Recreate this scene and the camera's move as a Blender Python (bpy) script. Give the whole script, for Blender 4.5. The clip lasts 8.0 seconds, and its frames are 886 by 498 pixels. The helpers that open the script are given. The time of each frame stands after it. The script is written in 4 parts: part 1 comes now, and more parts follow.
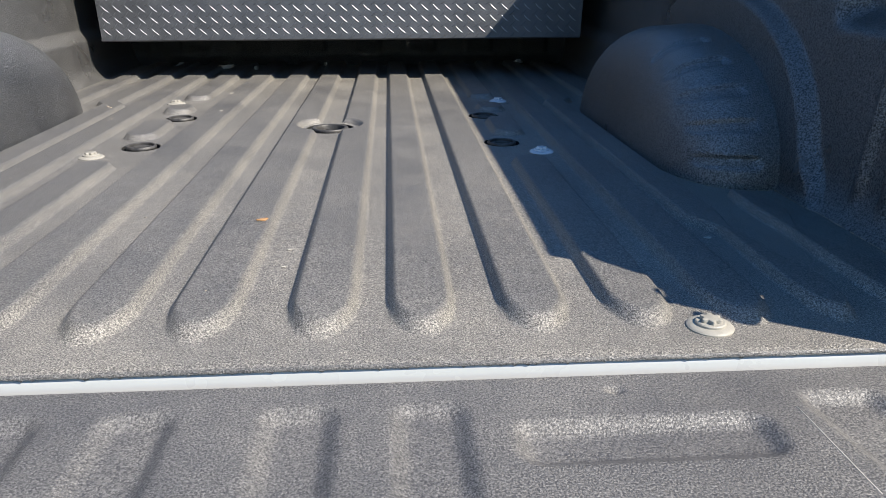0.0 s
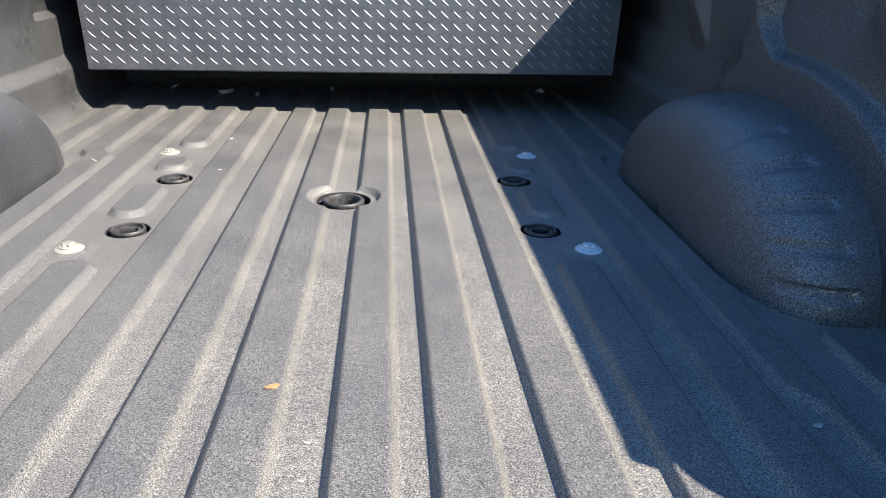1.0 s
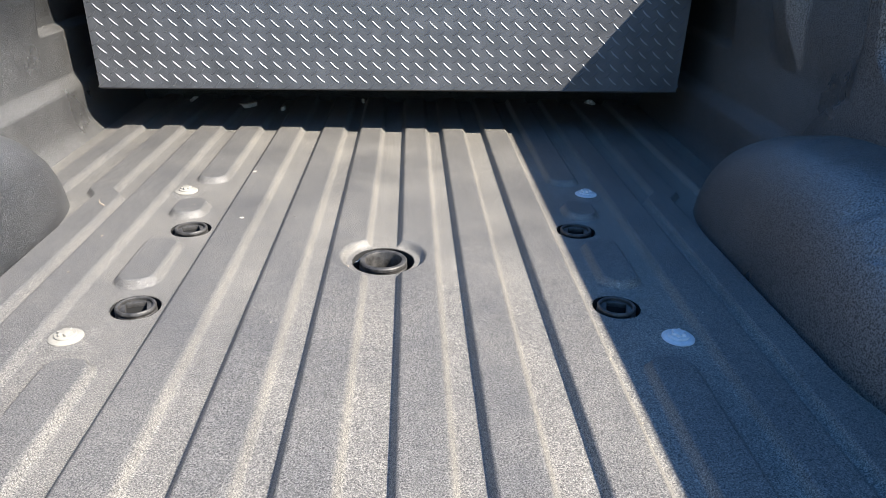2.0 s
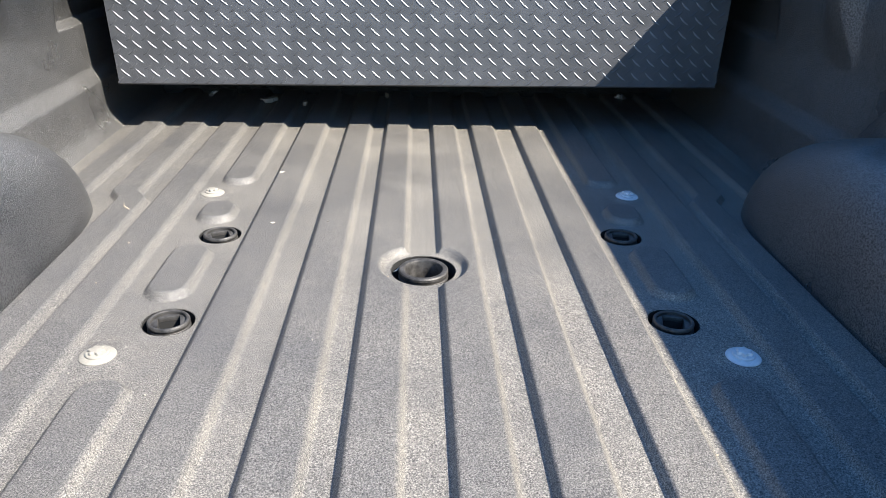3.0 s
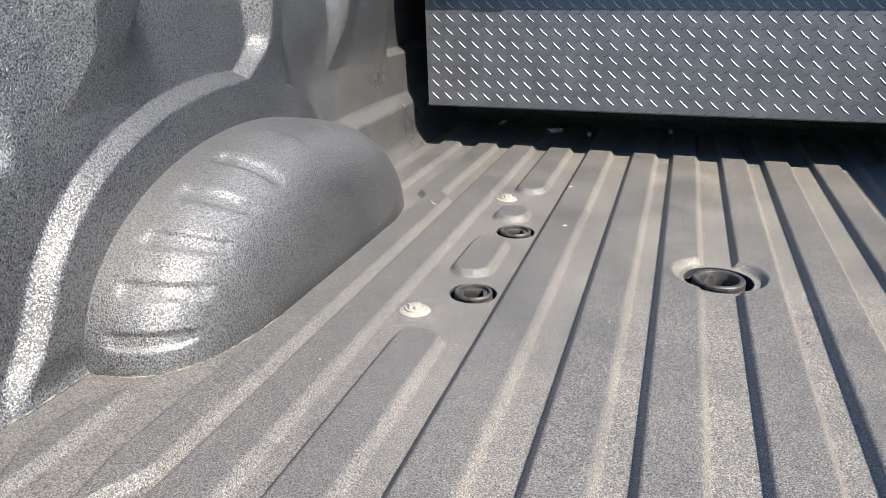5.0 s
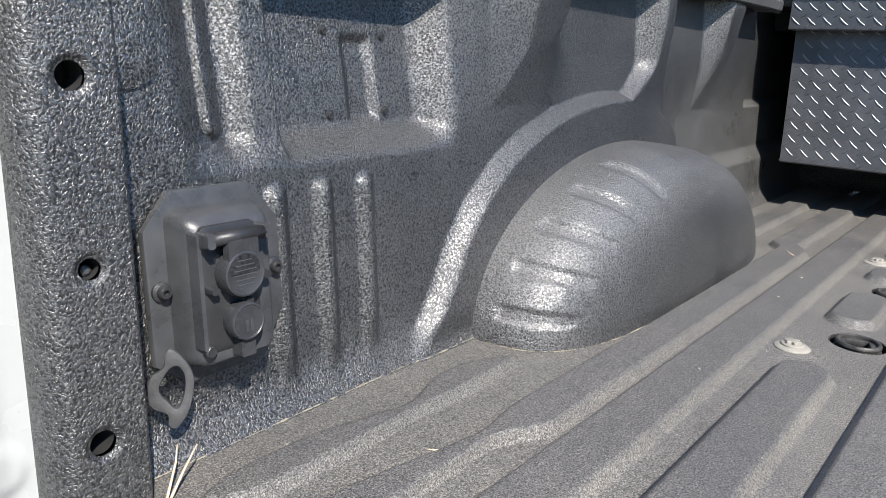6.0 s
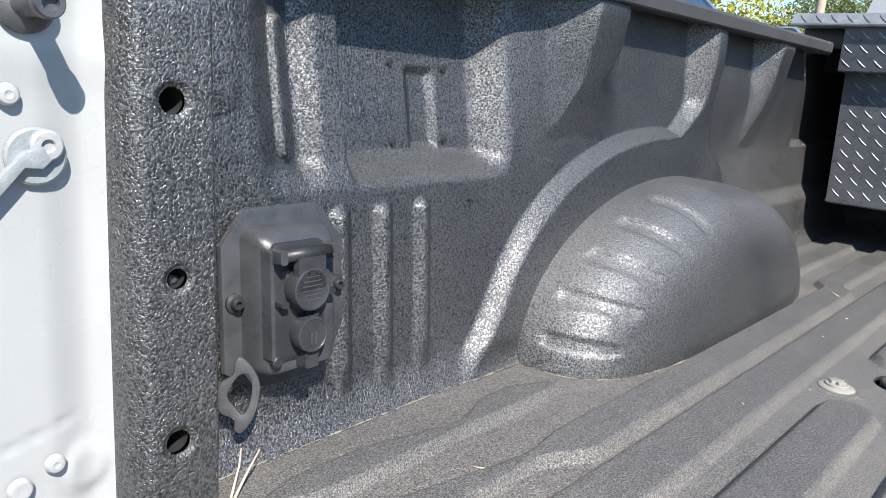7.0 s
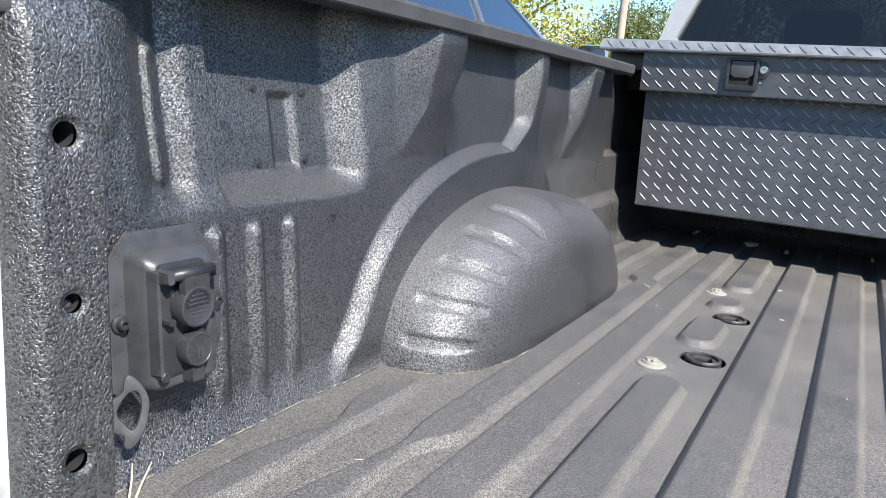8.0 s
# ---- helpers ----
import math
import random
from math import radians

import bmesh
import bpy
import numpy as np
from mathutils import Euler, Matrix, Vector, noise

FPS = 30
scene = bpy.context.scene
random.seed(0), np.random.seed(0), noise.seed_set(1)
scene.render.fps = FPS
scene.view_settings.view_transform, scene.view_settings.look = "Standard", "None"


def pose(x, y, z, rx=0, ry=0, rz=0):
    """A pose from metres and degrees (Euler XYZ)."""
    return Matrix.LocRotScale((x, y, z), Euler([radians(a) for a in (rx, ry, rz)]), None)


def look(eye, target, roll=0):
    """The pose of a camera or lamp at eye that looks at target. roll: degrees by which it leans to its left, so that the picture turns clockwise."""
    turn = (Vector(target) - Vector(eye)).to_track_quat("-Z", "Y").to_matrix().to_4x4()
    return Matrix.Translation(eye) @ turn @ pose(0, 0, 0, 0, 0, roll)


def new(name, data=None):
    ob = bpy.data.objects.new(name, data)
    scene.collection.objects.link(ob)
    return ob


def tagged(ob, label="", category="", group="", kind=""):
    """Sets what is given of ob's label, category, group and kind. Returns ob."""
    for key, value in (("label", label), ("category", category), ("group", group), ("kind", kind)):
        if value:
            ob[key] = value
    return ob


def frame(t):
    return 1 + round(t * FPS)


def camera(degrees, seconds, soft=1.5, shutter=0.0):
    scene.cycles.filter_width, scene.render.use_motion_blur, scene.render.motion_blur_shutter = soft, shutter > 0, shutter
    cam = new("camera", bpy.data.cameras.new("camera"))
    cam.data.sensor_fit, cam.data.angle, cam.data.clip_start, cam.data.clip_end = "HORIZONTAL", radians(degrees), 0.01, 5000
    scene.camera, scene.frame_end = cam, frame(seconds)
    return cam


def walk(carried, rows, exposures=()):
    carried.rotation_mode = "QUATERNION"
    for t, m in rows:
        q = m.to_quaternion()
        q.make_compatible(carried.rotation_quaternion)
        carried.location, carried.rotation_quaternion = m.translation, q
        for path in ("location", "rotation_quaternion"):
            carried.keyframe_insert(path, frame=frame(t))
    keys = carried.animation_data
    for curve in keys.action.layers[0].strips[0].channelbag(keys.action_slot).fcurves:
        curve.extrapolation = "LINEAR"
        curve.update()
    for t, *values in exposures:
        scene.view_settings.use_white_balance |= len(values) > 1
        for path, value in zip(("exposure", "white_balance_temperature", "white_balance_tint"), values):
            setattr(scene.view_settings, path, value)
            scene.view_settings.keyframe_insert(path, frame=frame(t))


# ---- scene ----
cam = camera(62.3, 8.0, 0.8)
PATH = [
    (0, (0.143, -0.555, 0.349), (0.278, 1.311, -0.358), 0.2),
    (0.5, (0.084, -0.445, 0.423), (0.254, 1.414, -0.296), 1.2),
    (1, (0.09, -0.284, 0.496), (0.243, 1.561, -0.263), 1.8),
    (1.5, (0.077, -0.089, 0.553), (0.198, 1.742, -0.242), 1.6),
    (2, (0.047, -0.025, 0.568), (0.139, 1.798, -0.249), 1.4),
    (3.5, (-0.026, 0.065, 0.576), (0.038, 1.873, -0.278), 1.4),
    (4, (-0.009, 0.063, 0.57), (-0.011, 1.873, -0.281), 1.4),
    (4.5, (-0.039, 0.008, 0.541), (-0.259, 1.828, -0.26), 0.8),
    (4.8, (-0.084, -0.023, 0.521), (-0.487, 1.783, -0.238), 0.7),
    (5, (-0.096, -0.05, 0.486), (-0.667, 1.735, -0.21), -0.3),
    (5.2, (-0.119, -0.069, 0.455), (-0.859, 1.673, -0.191), -0.6),
    (6.3, (-0.242, -0.184, 0.39), (-1.54, 1.252, -0.115), 3.8),
    (6.5, (-0.238, -0.184, 0.391), (-1.56, 1.235, -0.1), 4.0),
    (7, (-0.224, -0.21, 0.399), (-1.52, 1.241, -0.066), 4.4),
    (7.5, (-0.21, -0.259, 0.416), (-1.369, 1.31, -0.023), 4.8),
    (8, (-0.206, -0.299, 0.419), (-1.147, 1.418, 0.009), 4.8),
]

# exposure drops as the lens turns to the sunlit side
EXPOSURES = [(0.0, 0.88, 7050, 10), (0.5, 1.06, 7030, 10), (1.0, 1.38, 6950, 10), (1.6, 1.47, 6940, 10), (4.4, 1.45, 7020, 10), (5.0, 1.22, 7070, 10), (6.3, 0.77, 6680, 10), (8.0, 1.00, 6600, 10)]
walk(cam, [(t, look(eye, target, roll)) for t, eye, target, roll in PATH], EXPOSURES)

# ---- world and sun ----
SUN = Vector((0.862, -0.5, 1.0)).normalized()
world = bpy.data.worlds.new("sky")
scene.world = world
world.use_nodes = True
wn, wl = world.node_tree.nodes, world.node_tree.links
sky = wn.new("ShaderNodeTexSky")
sky.sky_type, sky.sun_disc = "NISHITA", False
sky.air_density, sky.dust_density, sky.ozone_density = 1.15, 0.2, 3.0
sky.sun_elevation = math.asin(SUN.z)
sky.sun_rotation = math.atan2(SUN.x, SUN.y)
hsv = wn.new("ShaderNodeHueSaturation")
hsv.inputs["Hue"].default_value = 0.505
hsv.inputs["Saturation"].default_value = 1.30
wl.new(sky.outputs[0], hsv.inputs["Color"])
wl.new(hsv.outputs[0], wn["Background"].inputs[0])
wn["Background"].inputs[1].default_value = 0.119
sun = new("sun", bpy.data.lights.new("sun", "SUN"))
sun.data.energy, sun.data.angle, sun.data.color = 5.3, radians(0.53), (1.0, 0.97, 0.92)
sun.matrix_world = look(SUN * 20, (0, 0, 0))


# ---- small tools ----
def sm(a, b, v):
    """Smooth step from a to b."""
    k = np.clip((np.asarray(v, float) - a) / (b - a), 0, 1)
    return k * k * (3 - 2 * k)


def rbox(x, y, x0, x1, y0, y1, r):
    """Signed distance to a rectangle with corners of radius r."""
    dx = np.abs(x - (x0 + x1) / 2) - (x1 - x0) / 2 + r
    dy = np.abs(y - (y0 + y1) / 2) - (y1 - y0) / 2 + r
    return np.hypot(np.maximum(dx, 0), np.maximum(dy, 0)) + np.minimum(np.maximum(dx, dy), 0) - r


def part(name, bm, material, parent=None, label="", smooth=True, angle=35):
    """Links a bmesh or a mesh as one object under a thing or a part."""
    if isinstance(bm, bmesh.types.BMesh):
        me = bpy.data.meshes.new(name)
        if smooth:
            lim = radians(angle)
            for e in bm.edges:
                if len(e.link_faces) == 2 and e.calc_face_angle(0) > lim:
                    e.smooth = False
            for f in bm.faces:
                f.smooth = True
        bm.to_mesh(me)
        bm.free()
    else:
        me = bm
    ob = new(name, me)
    if material is not None and not me.materials:
        me.materials.append(material)
    if parent is not None:
        ob.parent = parent
    if label:
        ob["label"] = label
    return ob


def empty(name, m=None):
    ob = new(name)
    ob.empty_display_size = 0.05
    if m is not None:
        ob.matrix_world = m
    return ob


def grid_mesh(name, co, keep=None, flip=False):
    """A smooth mesh from an array of rows and columns of points."""
    n, m = co.shape[:2]
    i = np.arange(n * m).reshape(n, m)
    q = np.stack([i[:-1, :-1], i[:-1, 1:], i[1:, 1:], i[1:, :-1]], -1).reshape(-1, 4)
    if flip:
        q = q[:, ::-1]
    if keep is not None:
        q = q[keep.reshape(-1)]
    me = bpy.data.meshes.new(name)
    me.vertices.add(n * m)
    me.vertices.foreach_set("co", co.reshape(-1).astype(np.float32))
    me.loops.add(q.size)
    me.loops.foreach_set("vertex_index", q.reshape(-1).astype(np.int32))
    me.polygons.add(len(q))
    me.polygons.foreach_set("loop_start", np.arange(0, q.size, 4, dtype=np.int32))
    me.polygons.foreach_set("use_smooth", np.ones(len(q), bool))
    me.update(calc_edges=True)
    me.validate()
    return me


def box(x0, x1, y0, y1, z0, z1, bevel=0.0, seg=2, bm=None):
    """A box, bevelled, as a bmesh of its own or added to bm."""
    b = bmesh.new()
    bmesh.ops.create_cube(b, size=1, matrix=Matrix.LocRotScale(((x0 + x1) / 2, (y0 + y1) / 2, (z0 + z1) / 2), None, (x1 - x0, y1 - y0, z1 - z0)))
    if bevel:
        bmesh.ops.bevel(b, geom=b.edges[:], offset=bevel, segments=seg, profile=0.5, affect="EDGES")
    if bm is None:
        return b
    join(bm, b)
    return bm


def join(bm, b, m=None):
    """Adds bmesh b to bm, at the pose m."""
    if m is not None:
        b.transform(m)
    me = bpy.data.meshes.new("join")
    b.to_mesh(me)
    b.free()
    bm.from_mesh(me)
    bpy.data.meshes.remove(me)


def lathe(profile, seg=32):
    """A turned shape round z from (radius, height) pairs."""
    b = bmesh.new()
    rings = []
    for r, z in profile:
        if r < 1e-6:
            rings.append([b.verts.new((0, 0, z))])
        else:
            rings.append([b.verts.new((r * math.cos(2 * math.pi * k / seg), r * math.sin(2 * math.pi * k / seg), z)) for k in range(seg)])
    for p, q in zip(rings, rings[1:]):
        for k in range(seg):
            j = (k + 1) % seg
            f = [p[k % len(p)], p[j % len(p)], q[j % len(q)], q[k % len(q)]]
            f = list(dict.fromkeys(f))
            if len(f) > 2:
                b.faces.new(f)
    bmesh.ops.recalc_face_normals(b, faces=b.faces)
    return b


def slab(outline, z0, z1, bevel=0.0, holes=()):
    """A plate between z0 and z1 with the given outline in x and y."""
    b = bmesh.new()
    loops = [outline, *holes]
    edges = []
    for lp in loops:
        vs = [b.verts.new((x, y, z0)) for x, y in lp]
        edges += [b.edges.new((vs[k], vs[(k + 1) % len(vs)])) for k in range(len(vs))]
    bmesh.ops.triangle_fill(b, edges=edges, use_beauty=True)
    g = bmesh.ops.extrude_face_region(b, geom=b.faces[:])
    bmesh.ops.translate(b, vec=(0, 0, z1 - z0), verts=[v for v in g["geom"] if isinstance(v, bmesh.types.BMVert)])
    bmesh.ops.recalc_face_normals(b, faces=b.faces)
    if bevel:
        sharp = [e for e in b.edges if len(e.link_faces) == 2 and e.calc_face_angle(0) > 0.9 and abs(e.verts[0].co.z - e.verts[1].co.z) < 1e-6 and abs(e.verts[0].co.z - z1) < 1e-6]
        bmesh.ops.bevel(b, geom=sharp, offset=bevel, segments=2, affect="EDGES", profile=0.5)
    return b


def tube(points, r, seg=8, taper=1.0):
    """A round rod along points."""
    b = bmesh.new()
    pts = [Vector(p) for p in points]
    rings = []
    for k, p in enumerate(pts):
        d = (pts[min(k + 1, len(pts) - 1)] - pts[max(k - 1, 0)]).normalized()
        u = d.orthogonal().normalized() if k == 0 else (u - d * u.dot(d)).normalized()
        w = d.cross(u)
        rr = r * (1 + (taper - 1) * k / max(1, len(pts) - 1))
        rings.append([b.verts.new(p + rr * (math.cos(a) * u + math.sin(a) * w)) for a in [2 * math.pi * i / seg for i in range(seg)]])
    for p, q in zip(rings, rings[1:]):
        for k in range(seg):
            b.faces.new((p[k], p[(k + 1) % seg], q[(k + 1) % seg], q[k]))
    b.faces.new(rings[0][::-1])
    b.faces.new(rings[-1])
    return b


# ---- materials ----
def nodes(name):
    m = bpy.data.materials.new(name)
    m.use_nodes = True
    nt = m.node_tree
    return m, nt, nt.nodes["Principled BSDF"]


def add(nt, kind, **vals):
    n = nt.nodes.new(kind)
    for k, v in vals.items():
        n.inputs[k].default_value = v
    return n


def noise_tex(nt, co, scale, detail=2.0, rough=0.5, distort=0.0):
    n = nt.nodes.new("ShaderNodeTexNoise")
    n.inputs["Scale"].default_value, n.inputs["Detail"].default_value = scale, detail
    n.inputs["Roughness"].default_value, n.inputs["Distortion"].default_value = rough, distort
    nt.links.new(co, n.inputs["Vector"])
    return n


def ramp(nt, fac, stops):
    r = nt.nodes.new("ShaderNodeValToRGB")
    e = r.color_ramp.elements
    while len(e) < len(stops):
        e.new(0.5)
    for s, (p, c) in zip(e, stops):
        s.position = p
        s.color = (*c, 1) if isinstance(c, tuple) else (c, c, c, 1)
    nt.links.new(fac, r.inputs[0])
    return r


def mixc(nt, fac, a, b, blend="MIX"):
    m = nt.nodes.new("ShaderNodeMix")
    m.data_type, m.blend_type = "RGBA", blend
    for sock, v in ((m.inputs[0], fac), (m.inputs[6], a), (m.inputs[7], b)):
        if isinstance(v, (int, float)):
            sock.default_value = v
        elif isinstance(v, tuple):
            sock.default_value = (*v, 1)
        else:
            nt.links.new(v, sock)
    return m.outputs[2]


def liner(name, dark, dust, dusty, grain, depth, rough, worn=False, settle=0.0, uneven=1.0, ior=1.9, mottle=0.7, drift=0.0):
    """Sprayed bed liner: pebbled dark coating, with dust over it."""
    m, nt, p = nodes(name)
    co = nt.nodes.new("ShaderNodeTexCoord").outputs["Object"]
    peb = noise_tex(nt, co, grain, 2.0, 0.55, 0.6)
    fine = noise_tex(nt, co, grain * 2.7, 1.0, 0.5)
    big = noise_tex(nt, co, 5.0, 4.0, 0.6)
    mid = noise_tex(nt, co, 38.0, 3.0, 0.6)
    h = nt.nodes.new("ShaderNodeMath")
    h.operation = "MULTIPLY_ADD"
    nt.links.new(fine.outputs[0], h.inputs[0])
    h.inputs[1].default_value = 0.35
    tops = nt.nodes.new("ShaderNodeMapRange")
    tops.interpolation_type = "SMOOTHSTEP"
    tops.inputs["From Min"].default_value, tops.inputs["From Max"].default_value = 0.36, 0.64
    nt.links.new(peb.outputs[0], tops.inputs[0])
    # broader lumps of the sprayed coat
    lump = noise_tex(nt, co, grain * 0.45, 1.0, 0.5)
    h2 = nt.nodes.new("ShaderNodeMath")
    h2.operation = "MULTIPLY_ADD"
    nt.links.new(lump.outputs[0], h2.inputs[0])
    h2.inputs[1].default_value = 0.4
    nt.links.new(tops.outputs[0], h2.inputs[2])
    nt.links.new(h2.outputs[0], h.inputs[2])
    bump = nt.nodes.new("ShaderNodeBump")
    bump.inputs["Strength"].default_value, bump.inputs["Distance"].default_value = 1.0, depth
    nt.links.new(h.outputs[0], bump.inputs["Height"])
    nt.links.new(bump.outputs[0], p.inputs["Normal"])
    lo, hi = dusty
    f1 = ramp(nt, big.outputs[0], [(0.32, lo), (0.68, hi)])
    f2 = ramp(nt, mid.outputs[0], [(0.3, 0.75), (0.7, 1.0)])
    # grains: less dust colour in the pebble pits, painting glint and shade contrast
    f3 = ramp(nt, peb.outputs[0], [(0.38, 0.25), (0.60, 1.0)])
    f = mixc(nt, 1.0, mixc(nt, 1.0, f1.outputs[0], f2.outputs[0], "MULTIPLY"), f3.outputs[0], "MULTIPLY")
    # dust settles where the coating faces up
    geo = nt.nodes.new("ShaderNodeNewGeometry")
    sn = nt.nodes.new("ShaderNodeSeparateXYZ")
    nt.links.new(geo.outputs["True Normal"], sn.inputs[0])
    up = nt.nodes.new("ShaderNodeMapRange")
    up.inputs["From Min"].default_value, up.inputs["From Max"].default_value = 0.25, 0.8
    up.inputs["To Max"].default_value = settle
    nt.links.new(sn.outputs[2], up.inputs[0])
    f = mixc(nt, 1.0, f, up.outputs[0], "ADD")
    if drift:
        # road dust drifted against the lower front end
        ax = nt.nodes.new("ShaderNodeSeparateXYZ")
        nt.links.new(co, ax.inputs[0])
        for axis, lo_, hi_, t0, t1 in ((1, 1.15, 1.6, 0.0, drift), (2, 0.22, 0.44, 1.0, 0.12)):
            mr = nt.nodes.new("ShaderNodeMapRange")
            mr.interpolation_type = "SMOOTHSTEP"
            for key, v in (("From Min", lo_), ("From Max", hi_), ("To Min", t0), ("To Max", t1)):
                mr.inputs[key].default_value = v
            nt.links.new(ax.outputs[axis], mr.inputs[0])
            dr = mr.outputs[0] if axis == 1 else mixc(nt, 1.0, dr, mr.outputs[0], "MULTIPLY")
        patchy = ramp(nt, mid.outputs[0], [(0.3, 0.6), (0.7, 1.0)])
        f = mixc(nt, 1.0, f, mixc(nt, 1.0, dr, patchy.outputs[0], "MULTIPLY"), "ADD")
    if worn:
        # boots and cargo rub the dust off the raised ribs
        sx = nt.nodes.new("ShaderNodeSeparateXYZ")
        nt.links.new(co, sx.inputs[0])
        top = nt.nodes.new("ShaderNodeMapRange")
        top.inputs["From Min"].default_value, top.inputs["From Max"].default_value = 0.008, 0.0132
        top.inputs["To Min"].default_value, top.inputs["To Max"].default_value = 1.0, 0.62
        nt.links.new(sx.outputs[2], top.inputs[0])
        f = mixc(nt, 1.0, f, top.outputs[0], "MULTIPLY")
        # less dust beside one wall, more along the rear edge
        for axis, lo_, hi_, t0, t1, how in ((0, -0.80, 0.0, 0.66, 1.0, "MULTIPLY"), (1, 0.10, 0.21, 0.03, 0.0, "ADD")):
            mr = nt.nodes.new("ShaderNodeMapRange")
            mr.interpolation_type = "SMOOTHSTEP"
            for key, v in (("From Min", lo_), ("From Max", hi_), ("To Min", t0), ("To Max", t1)):
                mr.inputs[key].default_value = v
            nt.links.new(sx.outputs[axis], mr.inputs[0])
            f = mixc(nt, 1.0, f, mr.outputs[0], how)
    base = mixc(nt, f, dark, dust)
    # grain to grain unevenness of the coating
    gr = noise_tex(nt, co, grain * 1.1, 1.0, 0.6)
    gm = ramp(nt, gr.outputs[0], [(0.34, 1 - 0.7 * mottle), (0.5, 0.92), (0.66, 1 + 1.2 * mottle)])
    base = mixc(nt, 1.0, base, gm.outputs[0], "MULTIPLY")
    # single pale specks
    sp = nt.nodes.new("ShaderNodeTexVoronoi")
    sp.inputs["Scale"].default_value = 130.0
    nt.links.new(co, sp.inputs["Vector"])
    spm = ramp(nt, sp.outputs["Distance"], [(0.03, 1.0), (0.10, 0.0)])
    hid = noise_tex(nt, co, 60.0, 0.0)
    hidr = ramp(nt, hid.outputs[0], [(0.64, 0.0), (0.68, 0.6)])
    sf = mixc(nt, 1.0, spm.outputs[0], hidr.outputs[0], "MULTIPLY")
    base = mixc(nt, sf, base, (0.4, 0.38, 0.34))
    nt.links.new(base, p.inputs["Base Color"])
    rr = ramp(nt, big.outputs[0], [(0.3, rough - 0.06), (0.7, rough + 0.08)])
    nt.links.new(rr.outputs[0], p.inputs["Roughness"])
    p.inputs["IOR"].default_value = ior
    # dusty pits shine less than the bare pebble tops
    gl = ramp(nt, peb.outputs[0], [(0.40, 0.6 - 0.55 * uneven), (0.52, 0.6), (0.62, min(1.0, 0.6 + 0.4 * uneven))])
    nt.links.new(gl.outputs[0], p.inputs["Specular IOR Level"])
    return m


def plain(name, color, rough=0.5, metal=0.0, var=0.12, scale=25.0, bump=0.0, bscale=300.0, coat=0.0):
    """A paint, plastic or metal with slight unevenness of tone and gloss."""
    m, nt, p = nodes(name)
    co = nt.nodes.new("ShaderNodeTexCoord").outputs["Object"]
    n = noise_tex(nt, co, scale, 4.0, 0.6)
    r = ramp(nt, n.outputs[0], [(0.3, tuple(c * (1 - var) for c in color)), (0.7, tuple(min(1, c * (1 + var)) for c in color))])
    nt.links.new(r.outputs[0], p.inputs["Base Color"])
    q = ramp(nt, n.outputs[0], [(0.3, max(0.02, rough - 0.06)), (0.7, min(1, rough + 0.06))])
    nt.links.new(q.outputs[0], p.inputs["Roughness"])
    p.inputs["Metallic"].default_value = metal
    p.inputs["Coat Weight"].default_value = coat
    if bump:
        b2 = noise_tex(nt, co, bscale, 2.0)
        bn = nt.nodes.new("ShaderNodeBump")
        bn.inputs["Distance"].default_value = bump
        nt.links.new(b2.outputs[0], bn.inputs["Height"])
        nt.links.new(bn.outputs[0], p.inputs["Normal"])
    return m


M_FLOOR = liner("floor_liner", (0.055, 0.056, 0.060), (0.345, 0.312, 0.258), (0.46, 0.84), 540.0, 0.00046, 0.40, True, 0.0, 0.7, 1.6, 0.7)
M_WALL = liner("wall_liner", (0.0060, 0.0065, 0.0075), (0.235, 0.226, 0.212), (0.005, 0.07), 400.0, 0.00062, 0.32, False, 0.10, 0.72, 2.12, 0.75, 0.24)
M_GATE = liner("tailgate_liner", (0.044, 0.044, 0.048), (0.34, 0.315, 0.275), (0.22, 0.46), 480.0, 0.00040, 0.42, False, 0.0, 0.5, 1.55, 0.45)
M_POST = liner("post_liner", (0.012, 0.0125, 0.0135), (0.23, 0.21, 0.18), (0.05, 0.17), 400.0, 0.00066, 0.32, False, 0.0, 0.66, 2.1, 0.7)
M_WHITE = plain("white_paint", (0.37, 0.375, 0.37), 0.28, 0, 0.03, 9.0, coat=0.4)
M_RAIL = plain("rail_plastic", (0.055, 0.055, 0.057), 0.48, 0, 0.2, 12.0, 0.0004, 700.0)
M_BLACK = plain("black_plastic", (0.026, 0.026, 0.028), 0.36, 0, 0.2, 30.0, 0.0003, 800.0)
# near-black that paints the shade inside holes and recesses
M_HOLE_SHADE = plain("hollow_shade", (0.01, 0.01, 0.01), 0.9)
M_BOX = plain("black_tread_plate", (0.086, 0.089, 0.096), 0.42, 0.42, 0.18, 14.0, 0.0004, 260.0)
# brighter copy of the plate: the sun glint of the falling lugs as colour
M_LUG_GLINT = plain("glint_tread", (0.25, 0.26, 0.275), 0.40, 0.5, 0.2, 60.0)
# paler than the box body: the sun on the lid is put into the colour
M_LID_LIT = plain("sunlit_tread_lid", (0.22, 0.23, 0.235), 0.45, 0.3, 0.2, 30.0, 0.0004, 300.0)
M_CREAM = plain("sprayed_bolt", (0.28, 0.262, 0.225), 0.5, 0, 0.1, 120.0, 0.0006, 500.0)
M_STEEL = plain("zinc_steel", (0.45, 0.45, 0.44), 0.38, 0.9, 0.15, 80.0)
M_GREYMETAL = plain("grey_steel", (0.125, 0.125, 0.13), 0.45, 0.6, 0.2, 60.0, 0.0003, 500.0)
M_IRON = plain("dusty_iron", (0.056, 0.053, 0.050), 0.5, 0.3, 0.6, 70.0, 0.0006, 400.0)
